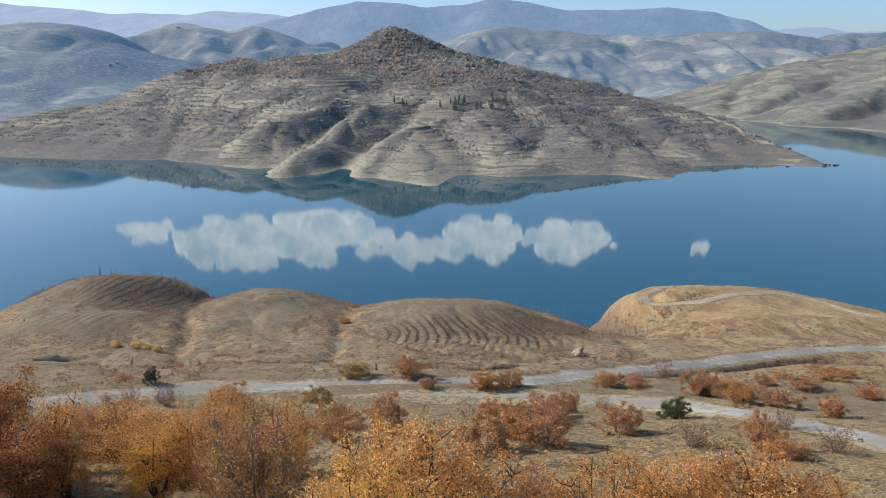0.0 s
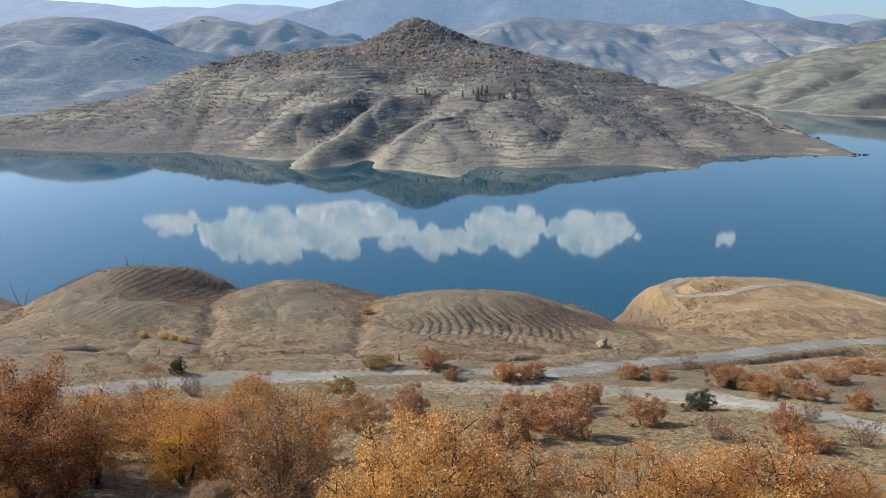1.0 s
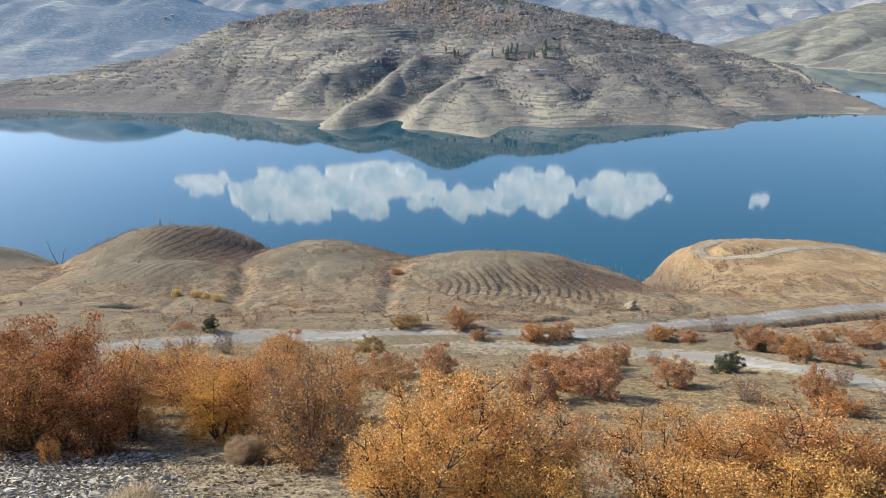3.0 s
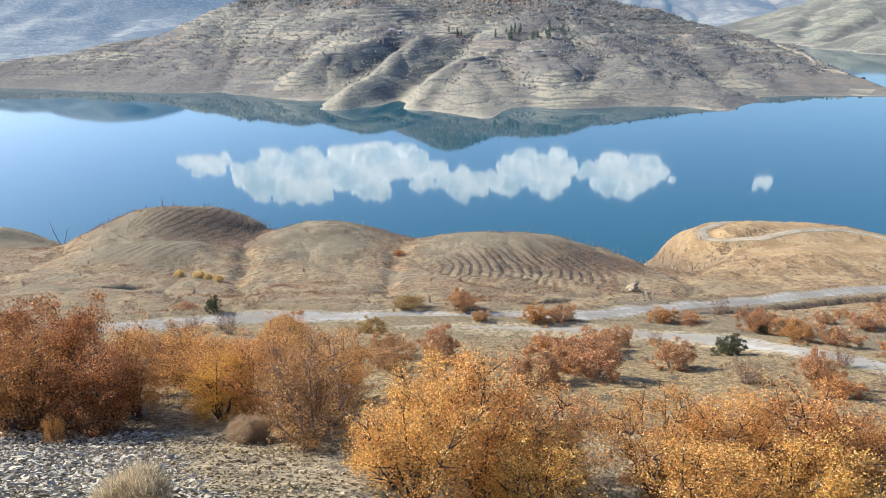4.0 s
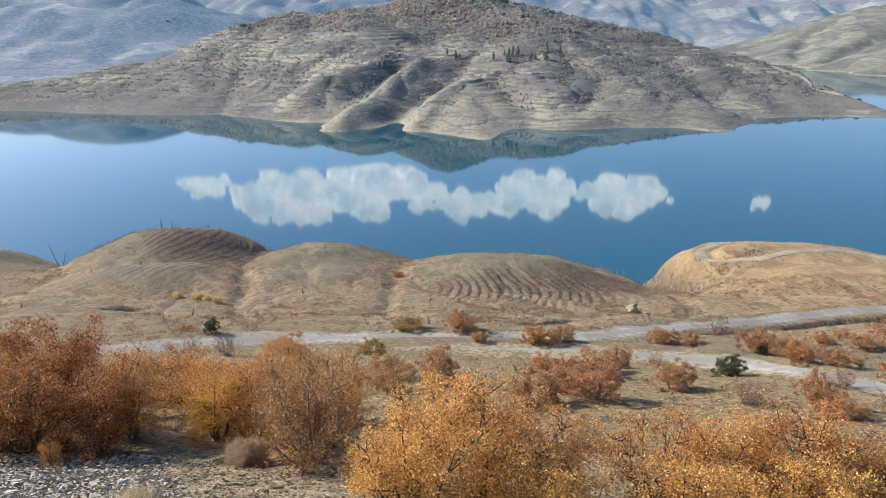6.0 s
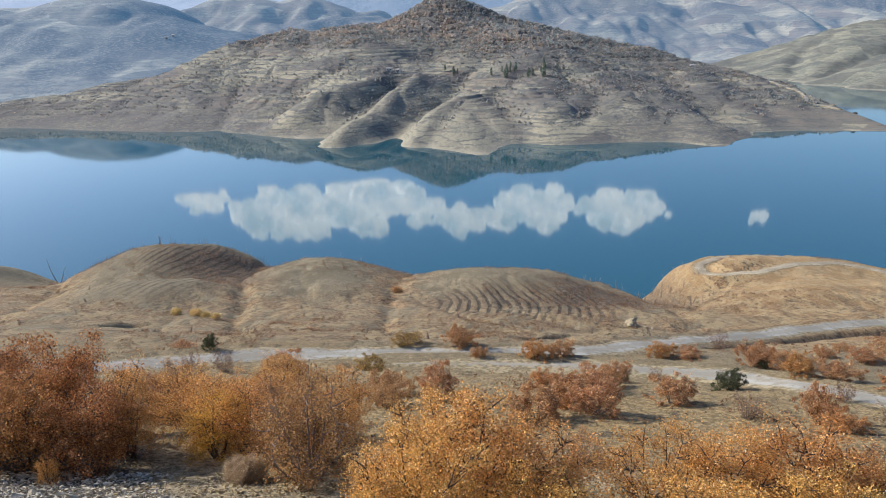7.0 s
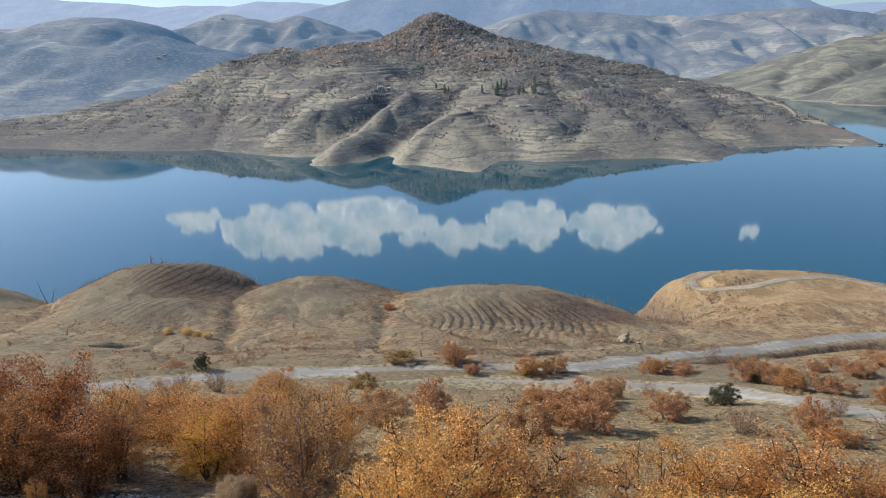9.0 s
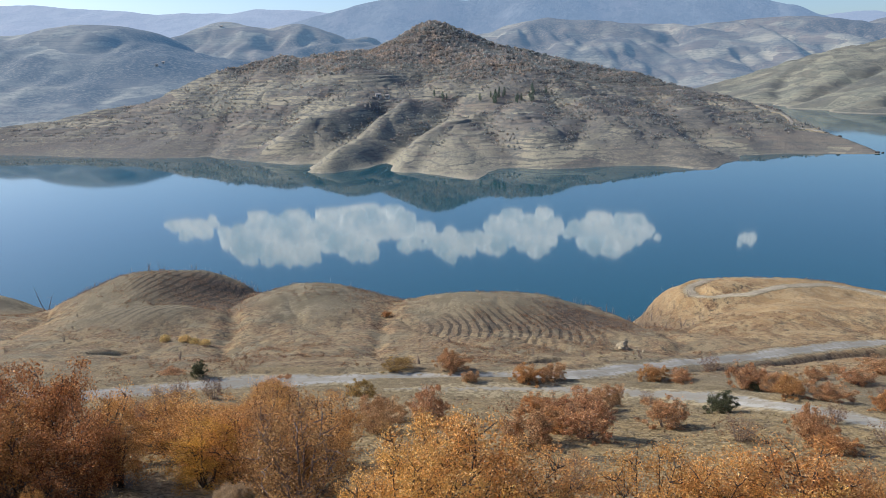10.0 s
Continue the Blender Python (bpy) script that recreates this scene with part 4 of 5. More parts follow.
YELLOW_A = shrub("oak_tree", 15, 4.0, 4.5, 12000, 0.086, YELLOW, "oak shrub with bright yellow leaves and dark stems", "tree", 7, 0.05)
BARE_A = shrub("oak_tree", 16, 4.0, 4.5, 10000, 0.084, FADED, "half-bare oak with withered brown leaves", "tree", 11, 0.05, GREY_TWIG)

for model, x, y, w, h, turn in (
        (RUST_A, -17.8, 24.9, 0.95, 0.90, 10), (RUST_B, -15.0, 24.8, 0.85, 0.82, 200), (RUST_A, -20.3, 26.2, 0.9, 0.8, 75), (RUST_A, -21.6, 29.4, 1.1, 1.05, 120), (RUST_B, -17.9, 28.5, 0.92, 1.18, 40), (RUST_A, -24.5, 31.5, 1.1, 1.0, 300),
        (AMBER_A, -14.7, 26.9, 0.72, 0.92, 20), (AMBER_A, -14.4, 32.2, 1.0, 0.74, 100), (ORANGE_B, -12.4, 29.6, 0.8, 0.72, 90), (YELLOW_A, -11.2, 27.0, 0.72, 0.66, 150), (AMBER_B, -9.9, 27.2, 0.7, 0.76, 240), (BARE_A, -19.0, 40.8, 0.7, 0.5, 60),
        (BARE_A, -6.5, 23.6, 0.92, 0.88, 0), (BARE_A, -7.6, 25.6, 0.8, 0.85, 120), (AMBER_B, -13.1, 42.0, 0.85, 0.60, 200), (AMBER_B, -7.3, 31.4, 0.85, 0.80, 250),
        (AMBER_A, -12.5, 34.6, 1.0, 0.62, 310), (AMBER_B, -9.4, 28.6, 0.85, 0.78, 20), (AMBER_A, -6.4, 26.2, 0.7, 0.72, 140), (RUST_B, -16.8, 35.0, 0.9, 0.6, 45), (AMBER_B, -15.7, 22.9, 0.2, 0.26, 70)):
    plant(model, x, y, w, h, turn)
for model, x, y, w, h, turn in (
        (ORANGE_A, -2.1, 17.9, 0.85, 0.80, 0), (ORANGE_B, -0.4, 21.1, 1.15, 1.10, 75), (ORANGE_A, -1.6, 22.4, 0.9, 1.0, 210), (ORANGE_B, 1.6, 22.0, 0.95, 0.84, 30), (ORANGE_A, -3.0, 19.0, 0.5, 0.56, 180), (ORANGE_A, 1.2, 18.6, 0.85, 0.72, 95),
        (AMBER_B, 5.4, 21.9, 0.9, 0.90, 250), (ORANGE_B, 7.5, 22.0, 0.95, 0.86, 200), (AMBER_A, 9.8, 22.2, 1.05, 0.90, 80), (ORANGE_B, 6.2, 18.9, 0.95, 0.76, 140), (ORANGE_A, 9.2, 19.4, 0.9, 0.74, 10),
        (AMBER_B, 11.7, 22.9, 0.72, 0.68, 300), (AMBER_A, 13.3, 23.0, 0.62, 0.55, 170), (BARE_A, -3.6, 28.6, 0.5, 0.36, 60), (BARE_A, 3.6, 27.6, 0.45, 0.30, 10)):
    plant(model, x, y, w, h, turn)

# bushes round the road: width 2.4 m, height 2 m
BUSH_RUST = shrub("oak_bush", 21, 2.7, 1.8, 7000, 0.094, PINK, "low oak bush with rust-red autumn leaves", "bush", 9, 0.07, low=0.1, dense=0.6, full=0.05)
BUSH_ORANGE = shrub("oak_bush", 22, 2.7, 1.8, 7000, 0.094, AMBER, "rounded oak bush with orange-brown leaves", "bush", 10, 0.07, low=0.1, dense=0.6, full=0.05)
BUSH_PINK = shrub("oak_bush", 23, 2.7, 1.9, 6000, 0.092, PINK, "thin oak bush with faded reddish leaves", "bush", 9, 0.08, GREY_TWIG, 0.1, dense=0.6, full=0.05)
BUSH_BARE = shrub("bare_bush", 24, 2.4, 2.0, 900, 0.09, BROWN, "leafless greyish bush with fine twigs", "bush", 14, 0.07, GREY_TWIG, 0.1)
BUSH_GREEN = shrub("green_bush", 25, 2.4, 2.0, 7000, 0.094, GREEN, "dark green evergreen bush beside the road", "bush", 9, 0.07, low=0.05, dense=0.6, full=0.05)
BUSH_OLIVE = shrub("oak_bush", 26, 2.4, 2.0, 5000, 0.094, OLIVE, "olive-brown bush at the roadside", "bush", 9, 0.07, low=0.1, dense=0.6, full=0.05)

for model, x, y, w, h, turn in (
        (BUSH_RUST, -3.1, 66.2, 1.1, 1.1, 0), (BUSH_RUST, -1.3, 61.2, 0.55, 0.55, 70), (BUSH_OLIVE, -8.1, 66.4, 1.15, 0.6, 0), (BUSH_OLIVE, -10.1, 57.0, 0.95, 0.95, 140), (BUSH_RUST, -6.7, 44.3, 1.1, 0.85, 30),
        (BUSH_PINK, -3.4, 42.4, 0.95, 1.28, 0), (BUSH_ORANGE, 3.6, 61.2, 1.0, 0.85, 0), (BUSH_RUST, 5.8, 61.6, 0.95, 0.75, 90), (BUSH_ORANGE, 14.9, 64.2, 0.9, 0.8, 40), (BUSH_RUST, 17.1, 63.2, 0.85, 0.58, 120),
        (BUSH_BARE, 21.9, 71.0, 0.95, 1.0, 0), (BUSH_RUST, 21.7, 59.8, 1.1, 1.2, 200), (BUSH_PINK, 23.4, 58.2, 1.0, 0.85, 250), (BUSH_ORANGE, 22.3, 53.2, 1.0, 0.85, 300), (BUSH_RUST, 24.6, 52.2, 1.1, 0.8, 10)):
    plant(model, x, y, w, h, turn)
for model, x, y, w, h, turn in (
        (BUSH_RUST, 31.1, 61.6, 0.95, 0.75, 20), (BUSH_RUST, 36.0, 66.8, 1.3, 0.8, 160), (BUSH_ORANGE, 25.9, 47.1, 0.8, 0.68, 100), (BUSH_ORANGE, 35.1, 58.3, 0.8, 0.6, 220), (BUSH_GREEN, 15.5, 47.2, 0.9, 0.68, 0),
        (BUSH_GREEN, 21.9, 58.9, 0.4, 0.4, 90), (BUSH_BARE, 12.6, 55.8, 0.65, 0.6, 60), (BUSH_PINK, 10.5, 41.8, 1.05, 0.95, 100), (BUSH_BARE, 13.4, 37.6, 1.0, 0.85, 140), (BUSH_RUST, 16.7, 36.8, 0.8, 1.12, 330),
        (BUSH_ORANGE, 17.0, 34.6, 0.72, 0.58, 10), (BUSH_BARE, 21.0, 43.4, 0.7, 0.75, 200), (BUSH_BARE, 20.5, 36.3, 0.95, 0.82, 300), (BUSH_PINK, 5.5, 37.6, 1.15, 1.15, 190), (BUSH_RUST, 2.2, 36.4, 1.25, 1.1, 270), (BUSH_ORANGE, 4.2, 39.6, 0.8, 0.8, 20), (BUSH_RUST, 7.6, 48.0, 0.9, 0.9, 140)):
    plant(model, x, y, w, h, turn)
for model, x, y, w, h, turn in (
        (BUSH_RUST, 8.8, 51.0, 0.85, 0.9, 80), (BUSH_PINK, 6.4, 45.6, 1.1, 0.95, 45), (BUSH_RUST, 4.6, 44.0, 0.9, 0.85, 180), (BUSH_ORANGE, 3.4, 47.8, 0.8, 0.7, 10), (BUSH_GREEN, -25.7, 62.9, 0.55, 0.75, 20), (BUSH_BARE, -20.3, 51.9, 0.95, 0.95, 100),
        (BUSH_PINK, -14.8, 49.0, 1.3, 1.05, 0), (BUSH_ORANGE, -19.0, 140.5, 0.8, 0.7, 30), (BUSH_RUST, -28.5, 63.6, 0.9, 0.35, 0), (BUSH_BARE, -24.0, 54.5, 0.8, 0.7, 30), (BUSH_RUST, 29.0, 64.5, 0.7, 0.6, 0),
        (BUSH_RUST, 39.5, 70.2, 0.9, 0.6, 70), (BUSH_PINK, 33.0, 70.0, 0.7, 0.5, 120), (BUSH_BARE, 30.4, 55.6, 0.7, 0.5, 20), (BUSH_RUST, -6.0, 39.5, 0.9, 0.75, 60)):
    plant(model, x, y, w, h, turn)


# ---- dry tufts, dead stalks ----
def tuft(name, seed, width, height, blades, blade, material, label, category, loose=0.35):
    """A rounded ball of fine dry stems."""
    rng = np.random.default_rng(seed)
    turn, rise = rng.uniform(0, 2 * np.pi, blades), np.arccos(rng.uniform(0.0, 1.0, blades))
    way = np.stack([np.sin(rise) * np.cos(turn) * width * 0.5, np.sin(rise) * np.sin(turn) * width * 0.5, np.cos(rise) ** 0.6 * height], 1)
    lump = 1 + 0.10 * np.sin(turn * 3 + seed) + 0.07 * np.sin(turn * 7 + rise * 5)
    base = way * (lump * rng.uniform(0.15, 0.92, blades) ** 0.5)[:, None]
    heading = way / np.linalg.norm(way, axis=1)[:, None] * loose + rng.normal(0, 0.55, (blades, 3)) + np.array([0, 0, 0.3])
    tip = base + heading * rng.uniform(0.03, 0.10, (blades, 1)) * width
    side = np.cross(tip - base, rng.normal(0, 1, (blades, 3)))
    side *= blade / (np.linalg.norm(side, axis=1)[:, None] + 1e-9)
    verts = np.stack([base - side, base + side, tip + side * 0.4, tip - side * 0.4], 1)
    verts[:, :, 2] = np.maximum(verts[:, :, 2], 0)
    root = new(name)
    outer = np.linalg.norm(base / np.array([width * 0.5, width * 0.5, height]), axis=1) > 0.7
    for piece, chosen in (("core", ~outer), ("outer_fuzz", outer)) if blades > 5000 else (("tuft", outer | True),):
        part(piece, verts[chosen].reshape(-1, 3), np.arange(chosen.sum() * 4).reshape(-1, 4), material, root)
    return tagged(root, label, category)


THORN = leaf_material("dry_thorn", ((0.42, 0.31, 0.20), (0.52, 0.39, 0.26), (0.60, 0.47, 0.32), (0.36, 0.26, 0.165)), 0.8)
DRY_BALL = tuft("dry_bush", 31, 1.6, 0.85, 22000, 0.005, THORN, "brownish dry cushion of thorny stems on gravel", "bush")
STRAW_BALL = tuft("dry_bush", 33, 1.9, 0.55, 16000, 0.005, STRAW, "pale straw-coloured cushion of dry stems on slate", "bush")
YELLOW_TUFT = tuft("grass_tuft", 32, 2.0, 1.3, 1500, 0.04, TUFT, "yellow dry grass tuft at the foot of a mound", "grass")
for model, x, y, w, h, turn in ((DRY_BALL, -9.0, 24.0, 1.0, 1.0, 0), (STRAW_BALL, -5.5, 9.6, 0.62, 1.0, 90), (YELLOW_TUFT, -50.9, 112.3, 0.9, 0.85, 0),
                                (YELLOW_TUFT, -47.1, 110.9, 1.0, 0.85, 50), (YELLOW_TUFT, -45.2, 110.0, 0.9, 0.75, 120), (YELLOW_TUFT, -43.2, 109.1, 0.9, 0.7, 220)):
    plant(model, x, y, w, h, turn)


def dead_tree(seed, height, lean):
    rng = np.random.default_rng(seed)
    lines = []
    for k in range(2):
        t = np.linspace(0, 1, 6)[:, None]
        way = np.array([lean * (1 - 1.9 * k), 0.1, 1.0]) * height * (1 - 0.25 * k)
        stem = way * t + rng.normal(0, 0.012, (6, 3)) * height
        stem[0] = (0.05 * k, 0, -0.2)
        lines.append([(p, 0.13 * (1 - 0.8 * q)) for p, q in zip(stem, t[:, 0])])
        for j in (2, 3, 4):
            twig = stem[j] + np.linspace(0, 1, 3)[:, None] * rng.normal(0, 0.13, 3) * height
            lines.append([(p, 0.03 * (1 - 0.3 * q)) for q, p in enumerate(twig)])
    return tubes(lines, 5)


snag = mesh_object("dead_tree", *dead_tree(41, 7.0, -0.42), GREY_TWIG)
plant(tagged(snag, "bare forked dead tree on the lake shore", "tree"), -106.0, 171.0)

# saplings and dead stalks along the crests, too many to count
rng = np.random.default_rng(51)
sx = np.concatenate([rng.uniform(-96, -58, 46), rng.normal(-95, 8, 90), rng.uniform(-66, 40, 60), rng.normal(38, 6, 90), rng.uniform(-75, 30, 90)])
sy = np.concatenate([rng.uniform(186, 196, 46), rng.normal(176, 9, 90), rng.uniform(180, 200, 60), rng.uniform(150, 215, 90), rng.uniform(75, 150, 90)])
sz = near_height(sx, sy)
clear = (sz > 1) & (along(sx, sy, UPPER_ROAD)[0] > 3)
stalks = []
for x, y, z in zip(sx[clear], sy[clear], sz[clear]):
    h = rng.uniform(0.6, 2.4) * (1.0 if y > 150 else 0.5)
    for _ in range(rng.integers(1, 5)):
        tip = np.array([x, y, z]) + np.array([rng.normal(0, 0.25), rng.normal(0, 0.25), 1]) * h * rng.uniform(0.6, 1.1)
        stalks.append([(np.array([x + rng.normal(0, 0.1), y, z - 0.1]), 0.05), (tip, 0.018)])
tagged(mesh_object("dead_stalks", *tubes(stalks, 3), GREY_TWIG), "dead grey saplings on the mound crests", "scrub", kind="stuff")

# ---- small scrub on the bare slope ----
rng = np.random.default_rng(57)
x, y = rng.uniform(-110, 110, 42000), rng.uniform(30, 205, 42000)
fits = np.abs(x) < y * 0.75 + 5
x, y = x[fits], y[fits]
z = near_height(x, y)
flank = GROUND_MARKS["scrub"](x, y, z)
fits = (z > 1) & (np.minimum(np.minimum(along(x, y, UPPER_ROAD)[0], along(x, y, LOWER_ROAD)[0]), along(x, y, MOUND_TRACK)[0]) > 2.3)
fits &= rough(x, y, 14, 3, 77) > rng.uniform(0.05, 0.5, len(x)) - 0.45 * flank
spots = np.stack([x[fits], y[fits], z[fits]], 1)[:5200]
centres = np.repeat(spots, 4, 0) + rng.normal(0, 1, (len(spots) * 4, 3)) * np.array([0.32, 0.32, 0.03]) + np.array([0, 0, 0.15])
verts, faces = leaf_cloud(rng, centres, 85000, 0.12, 0.15)
tagged(mesh_object("low_scrub", verts, faces, BROWN, False), "low brown withered scrub on bare earth", "scrub", kind="stuff")

# ---- woods and scrub on the far hill ----
def far_scrub_material(name, a, b, c):
    """Crowns that differ from one to the next."""
    m = Nodes(name)
    pick = m.tree.nodes.new("ShaderNodeNewGeometry").outputs["Random Per Island"]
    base = m.mix(m.ramp(m.noise(0.16, 3, 0.6), 0.40, 0.60), a, b)
    base = m.mix(m.ramp(m.noise(0.035, 4, 0.6), 0.50, 0.62), base, c)
    tone = m.node("ShaderNodeHueSaturation", Color=base)
    m.put(tone.inputs["Value"], m.math("ADD", 0.7, m.math("MULTIPLY", pick, 0.6)))
    m.done(tone.outputs["Color"], 0.85)
    through_leaf = m.node("ShaderNodeBsdfTranslucent", Color=tone.outputs["Color"])
    both = m.node("ShaderNodeMixShader", Fac=0.5)
    m.tree.links.new(m.bsdf.outputs[0], both.inputs[1])
    m.tree.links.new(through_leaf.outputs[0], both.inputs[2])
    m.tree.links.new(both.outputs[0], m.tree.nodes["Material Output"].inputs["Surface"])
    return m.material


# both scrub tones are paled and cooled to take in the haze
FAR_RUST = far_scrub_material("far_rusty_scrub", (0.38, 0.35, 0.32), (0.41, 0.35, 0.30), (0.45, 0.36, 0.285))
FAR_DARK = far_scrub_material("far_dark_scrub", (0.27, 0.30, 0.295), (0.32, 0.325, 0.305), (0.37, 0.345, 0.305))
rng = np.random.default_rng(61)
n = 190000
x, y = rng.uniform(-560, 345, n), rng.uniform(560, 1260, n)
z = peninsula_height(x, y)
slope_x = (peninsula_height(x + 10, y) - peninsula_height(x - 10, y)) / 20
hollow = z - (peninsula_height(x + 14, y) + peninsula_height(x - 14, y)) / 2
high = step(58, 92, z + 20 * rough(x, y, 130, 4, 83))
thicket = step(0.02, 0.2, rough(x, y, 60, 4, 91))
cover = 0.02 + 0.75 * high * (0.35 + 0.65 * step(-0.25, 0.05, rough(x, y, 45, 4, 95))) + 0.28 * thicket * step(18, 40, z)
cover = cover + 0.5 * step(0.2, -1.6, hollow) * step(6, 16, z) + 0.35 * step(-0.08, -0.25, slope_x) * thicket
cover = cover + 0.9 * step(20, 90, x) * step(8, 26, z) * step(-0.2, 0.2, rough(x, y, 40, 4, 99))
cover = cover * (1 - 0.8 * PENINSULA_MARKS["meadow"](x, y, z) * step(-0.6, 0.2, hollow))
cover = cover * np.where(((z + 1.5 * rough(x, y, 60, 2, 93)) / 4.6) % 1.0 < 0.45, 1.5, 0.5 + 0.5 * high)
keep = (z > 3.5) & (rng.uniform(0, 1, n) < cover * 0.42 * step(3, 12, z))
x, y, z, high, slope_x = x[keep], y[keep], z[keep], high[keep], slope_x[keep]
tall = (1.3 + 2.2 * rng.uniform(0, 1, len(x)) ** 2) * (0.8 + 0.75 * high)
# slopes facing the sun get paler rust scrub, painting their lit side in colour
sun_toned = rng.uniform(0, 1, len(x)) < 0.25 + 0.5 * high * step(-0.1, 0.05, slope_x)
for pick, material, label in ((sun_toned, FAR_RUST, "rusty brown scrub and small trees on the far hill"), (~sun_toned, FAR_DARK, "dark scrub and small trees on the far hill")):
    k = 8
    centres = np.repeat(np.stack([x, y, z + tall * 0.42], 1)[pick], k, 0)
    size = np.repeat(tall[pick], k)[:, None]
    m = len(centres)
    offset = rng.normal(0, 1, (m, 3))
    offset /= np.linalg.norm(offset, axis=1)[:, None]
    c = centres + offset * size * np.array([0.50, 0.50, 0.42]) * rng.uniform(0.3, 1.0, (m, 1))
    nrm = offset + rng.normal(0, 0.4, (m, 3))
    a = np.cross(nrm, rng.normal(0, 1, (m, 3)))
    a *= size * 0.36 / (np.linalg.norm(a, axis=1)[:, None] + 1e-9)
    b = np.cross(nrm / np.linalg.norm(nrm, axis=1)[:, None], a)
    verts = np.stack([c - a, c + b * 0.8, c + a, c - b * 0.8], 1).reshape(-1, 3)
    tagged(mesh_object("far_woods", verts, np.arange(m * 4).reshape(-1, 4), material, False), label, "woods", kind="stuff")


def poplar(seed, height):
    rng = np.random.default_rng(seed)
    root = new("poplar_tree")
    part("trunk", *tubes([[(np.array([0, 0, -0.3]), 0.22), (np.array([0, 0, height * 0.9]), 0.04)]], 6), BARK, root, smooth=True)
    t = rng.uniform(0.12, 1.0, 260)
    r = height * 0.19 * np.sin(np.pi * t ** 0.8) * rng.uniform(0.3, 1.0, 260) + 0.1
    w = rng.uniform(0, 2 * np.pi, 260)
    verts, faces = leaf_cloud(rng, np.stack([r * np.cos(w), r * np.sin(w), t * height], 1), 420, 0.25, 0.9)
    part("crown", verts, faces, FAR_GREEN, root)
    return tagged(root, "green poplar on the terraced far hill", "tree", "poplars on the far hill")


tree = poplar(71, 11.0)
rng = random.Random(72)
first = True
for x, y, count in ((16, 848, 10), (5, 838, 4), (44, 829, 7), (60, 850, 4), (-47, 879, 5)):
    for _ in range(count):
        px, py = x + rng.uniform(-9, 9), y + rng.uniform(-12, 12)
        pz = float(peninsula_height(np.array([px]), np.array([py]))[0])
        m = pose(px, py, pz - 0.2, 0, 0, rng.uniform(0, 360)) @ Matrix.Scale(rng.uniform(0.45, 0.85), 4)
        if first:
            tree.matrix_world, first = m, False
        else:
            place_copy(tree, m)


# ---- small houses on the far slopes ----
WALL = Nodes("white_plaster")
WALL = WALL.done(WALL.mix(WALL.ramp(WALL.noise(0.8, 4), 0.4, 0.6), (0.46, 0.44, 0.40), (0.58, 0.55, 0.50)), 0.8)
TILE = Nodes("roof_tiles")
TILE = TILE.done(TILE.mix(TILE.ramp(TILE.noise(1.2, 4), 0.4, 0.6), (0.32, 0.29, 0.265), (0.40, 0.365, 0.335)), 0.8)
DARK = Nodes("dark_opening")
DARK = DARK.done(DARK.mix(DARK.noise(3.0), (0.03, 0.03, 0.035), (0.06, 0.055, 0.05)), 0.4)


def box(x0, y0, z0, x1, y1, z1):
    v = [(x, y, z) for z in (z0, z1) for x, y in ((x0, y0), (x1, y0), (x1, y1), (x0, y1))]
    return v, [(0, 3, 2, 1), (4, 5, 6, 7), (0, 1, 5, 4), (1, 2, 6, 5), (2, 3, 7, 6), (3, 0, 4, 7)]


def house(x, y, z, size, turn):
    root = new("house")
    part("wall", *box(-size, -size * 0.7, -1.5, size, size * 0.7, 3.2), WALL, root)
    r, e = size * 1.1, size * 0.82
    part("roof", [(-r, -e, 3.1), (r, -e, 3.1), (r, e, 3.1), (-r, e, 3.1), (-r, 0, 3.1 + size * 0.4), (r, 0, 3.1 + size * 0.4), (-r, 0, 3.05), (r, 0, 3.05)],
         [(0, 1, 5, 4), (2, 3, 4, 5), (0, 4, 3, 6), (1, 7, 2, 5), (0, 6, 7, 1), (3, 2, 7, 6)], TILE, root)
    for k in (-0.55, 0.55):
        part("window", *box(k * size - 0.5, -size * 0.7 - 0.06, 1.0, k * size + 0.5, -size * 0.7 + 0.05, 2.2), DARK, root)
    part("door", *box(-0.45, -size * 0.7 - 0.06, -0.5, 0.45, -size * 0.7 + 0.05, 2.0), DARK, root)
    root.matrix_world = pose(x, y, z, 0, 0, turn)
    return tagged(root, "small white house with a tiled roof on a hillside", "house", "houses on the far slopes")


for x, y, size, turn in ((-118, 872, 3.0, 12), (-108, 876, 2.4, -20), (250, 1010, 3.0, 15)):
    house(x, y, float(peninsula_height(np.array([x * 1.0]), np.array([y * 1.0]))[0]) + 0.4, size, turn)
far_left = hill_height(MIDDLE_LEFT, MIDDLE_LEFT_SPURS, 0.25, 40, 40, 340, 141, 55)
left_side = hill_height(LEFT_CREST, LEFT_SPURS, 0.29, 40, 40, 340, 121, 26)
for fn, x, y, size, turn in ((far_left, -1022, 3060, 6.0, 0), (left_side, -650, 1534, 3.4, 20), (left_side, -645, 1557, 3.0, 0)):
    house(x, y, float(fn(np.array([x * 1.0]), np.array([y * 1.0]))[0]) + 1.0, size, turn)


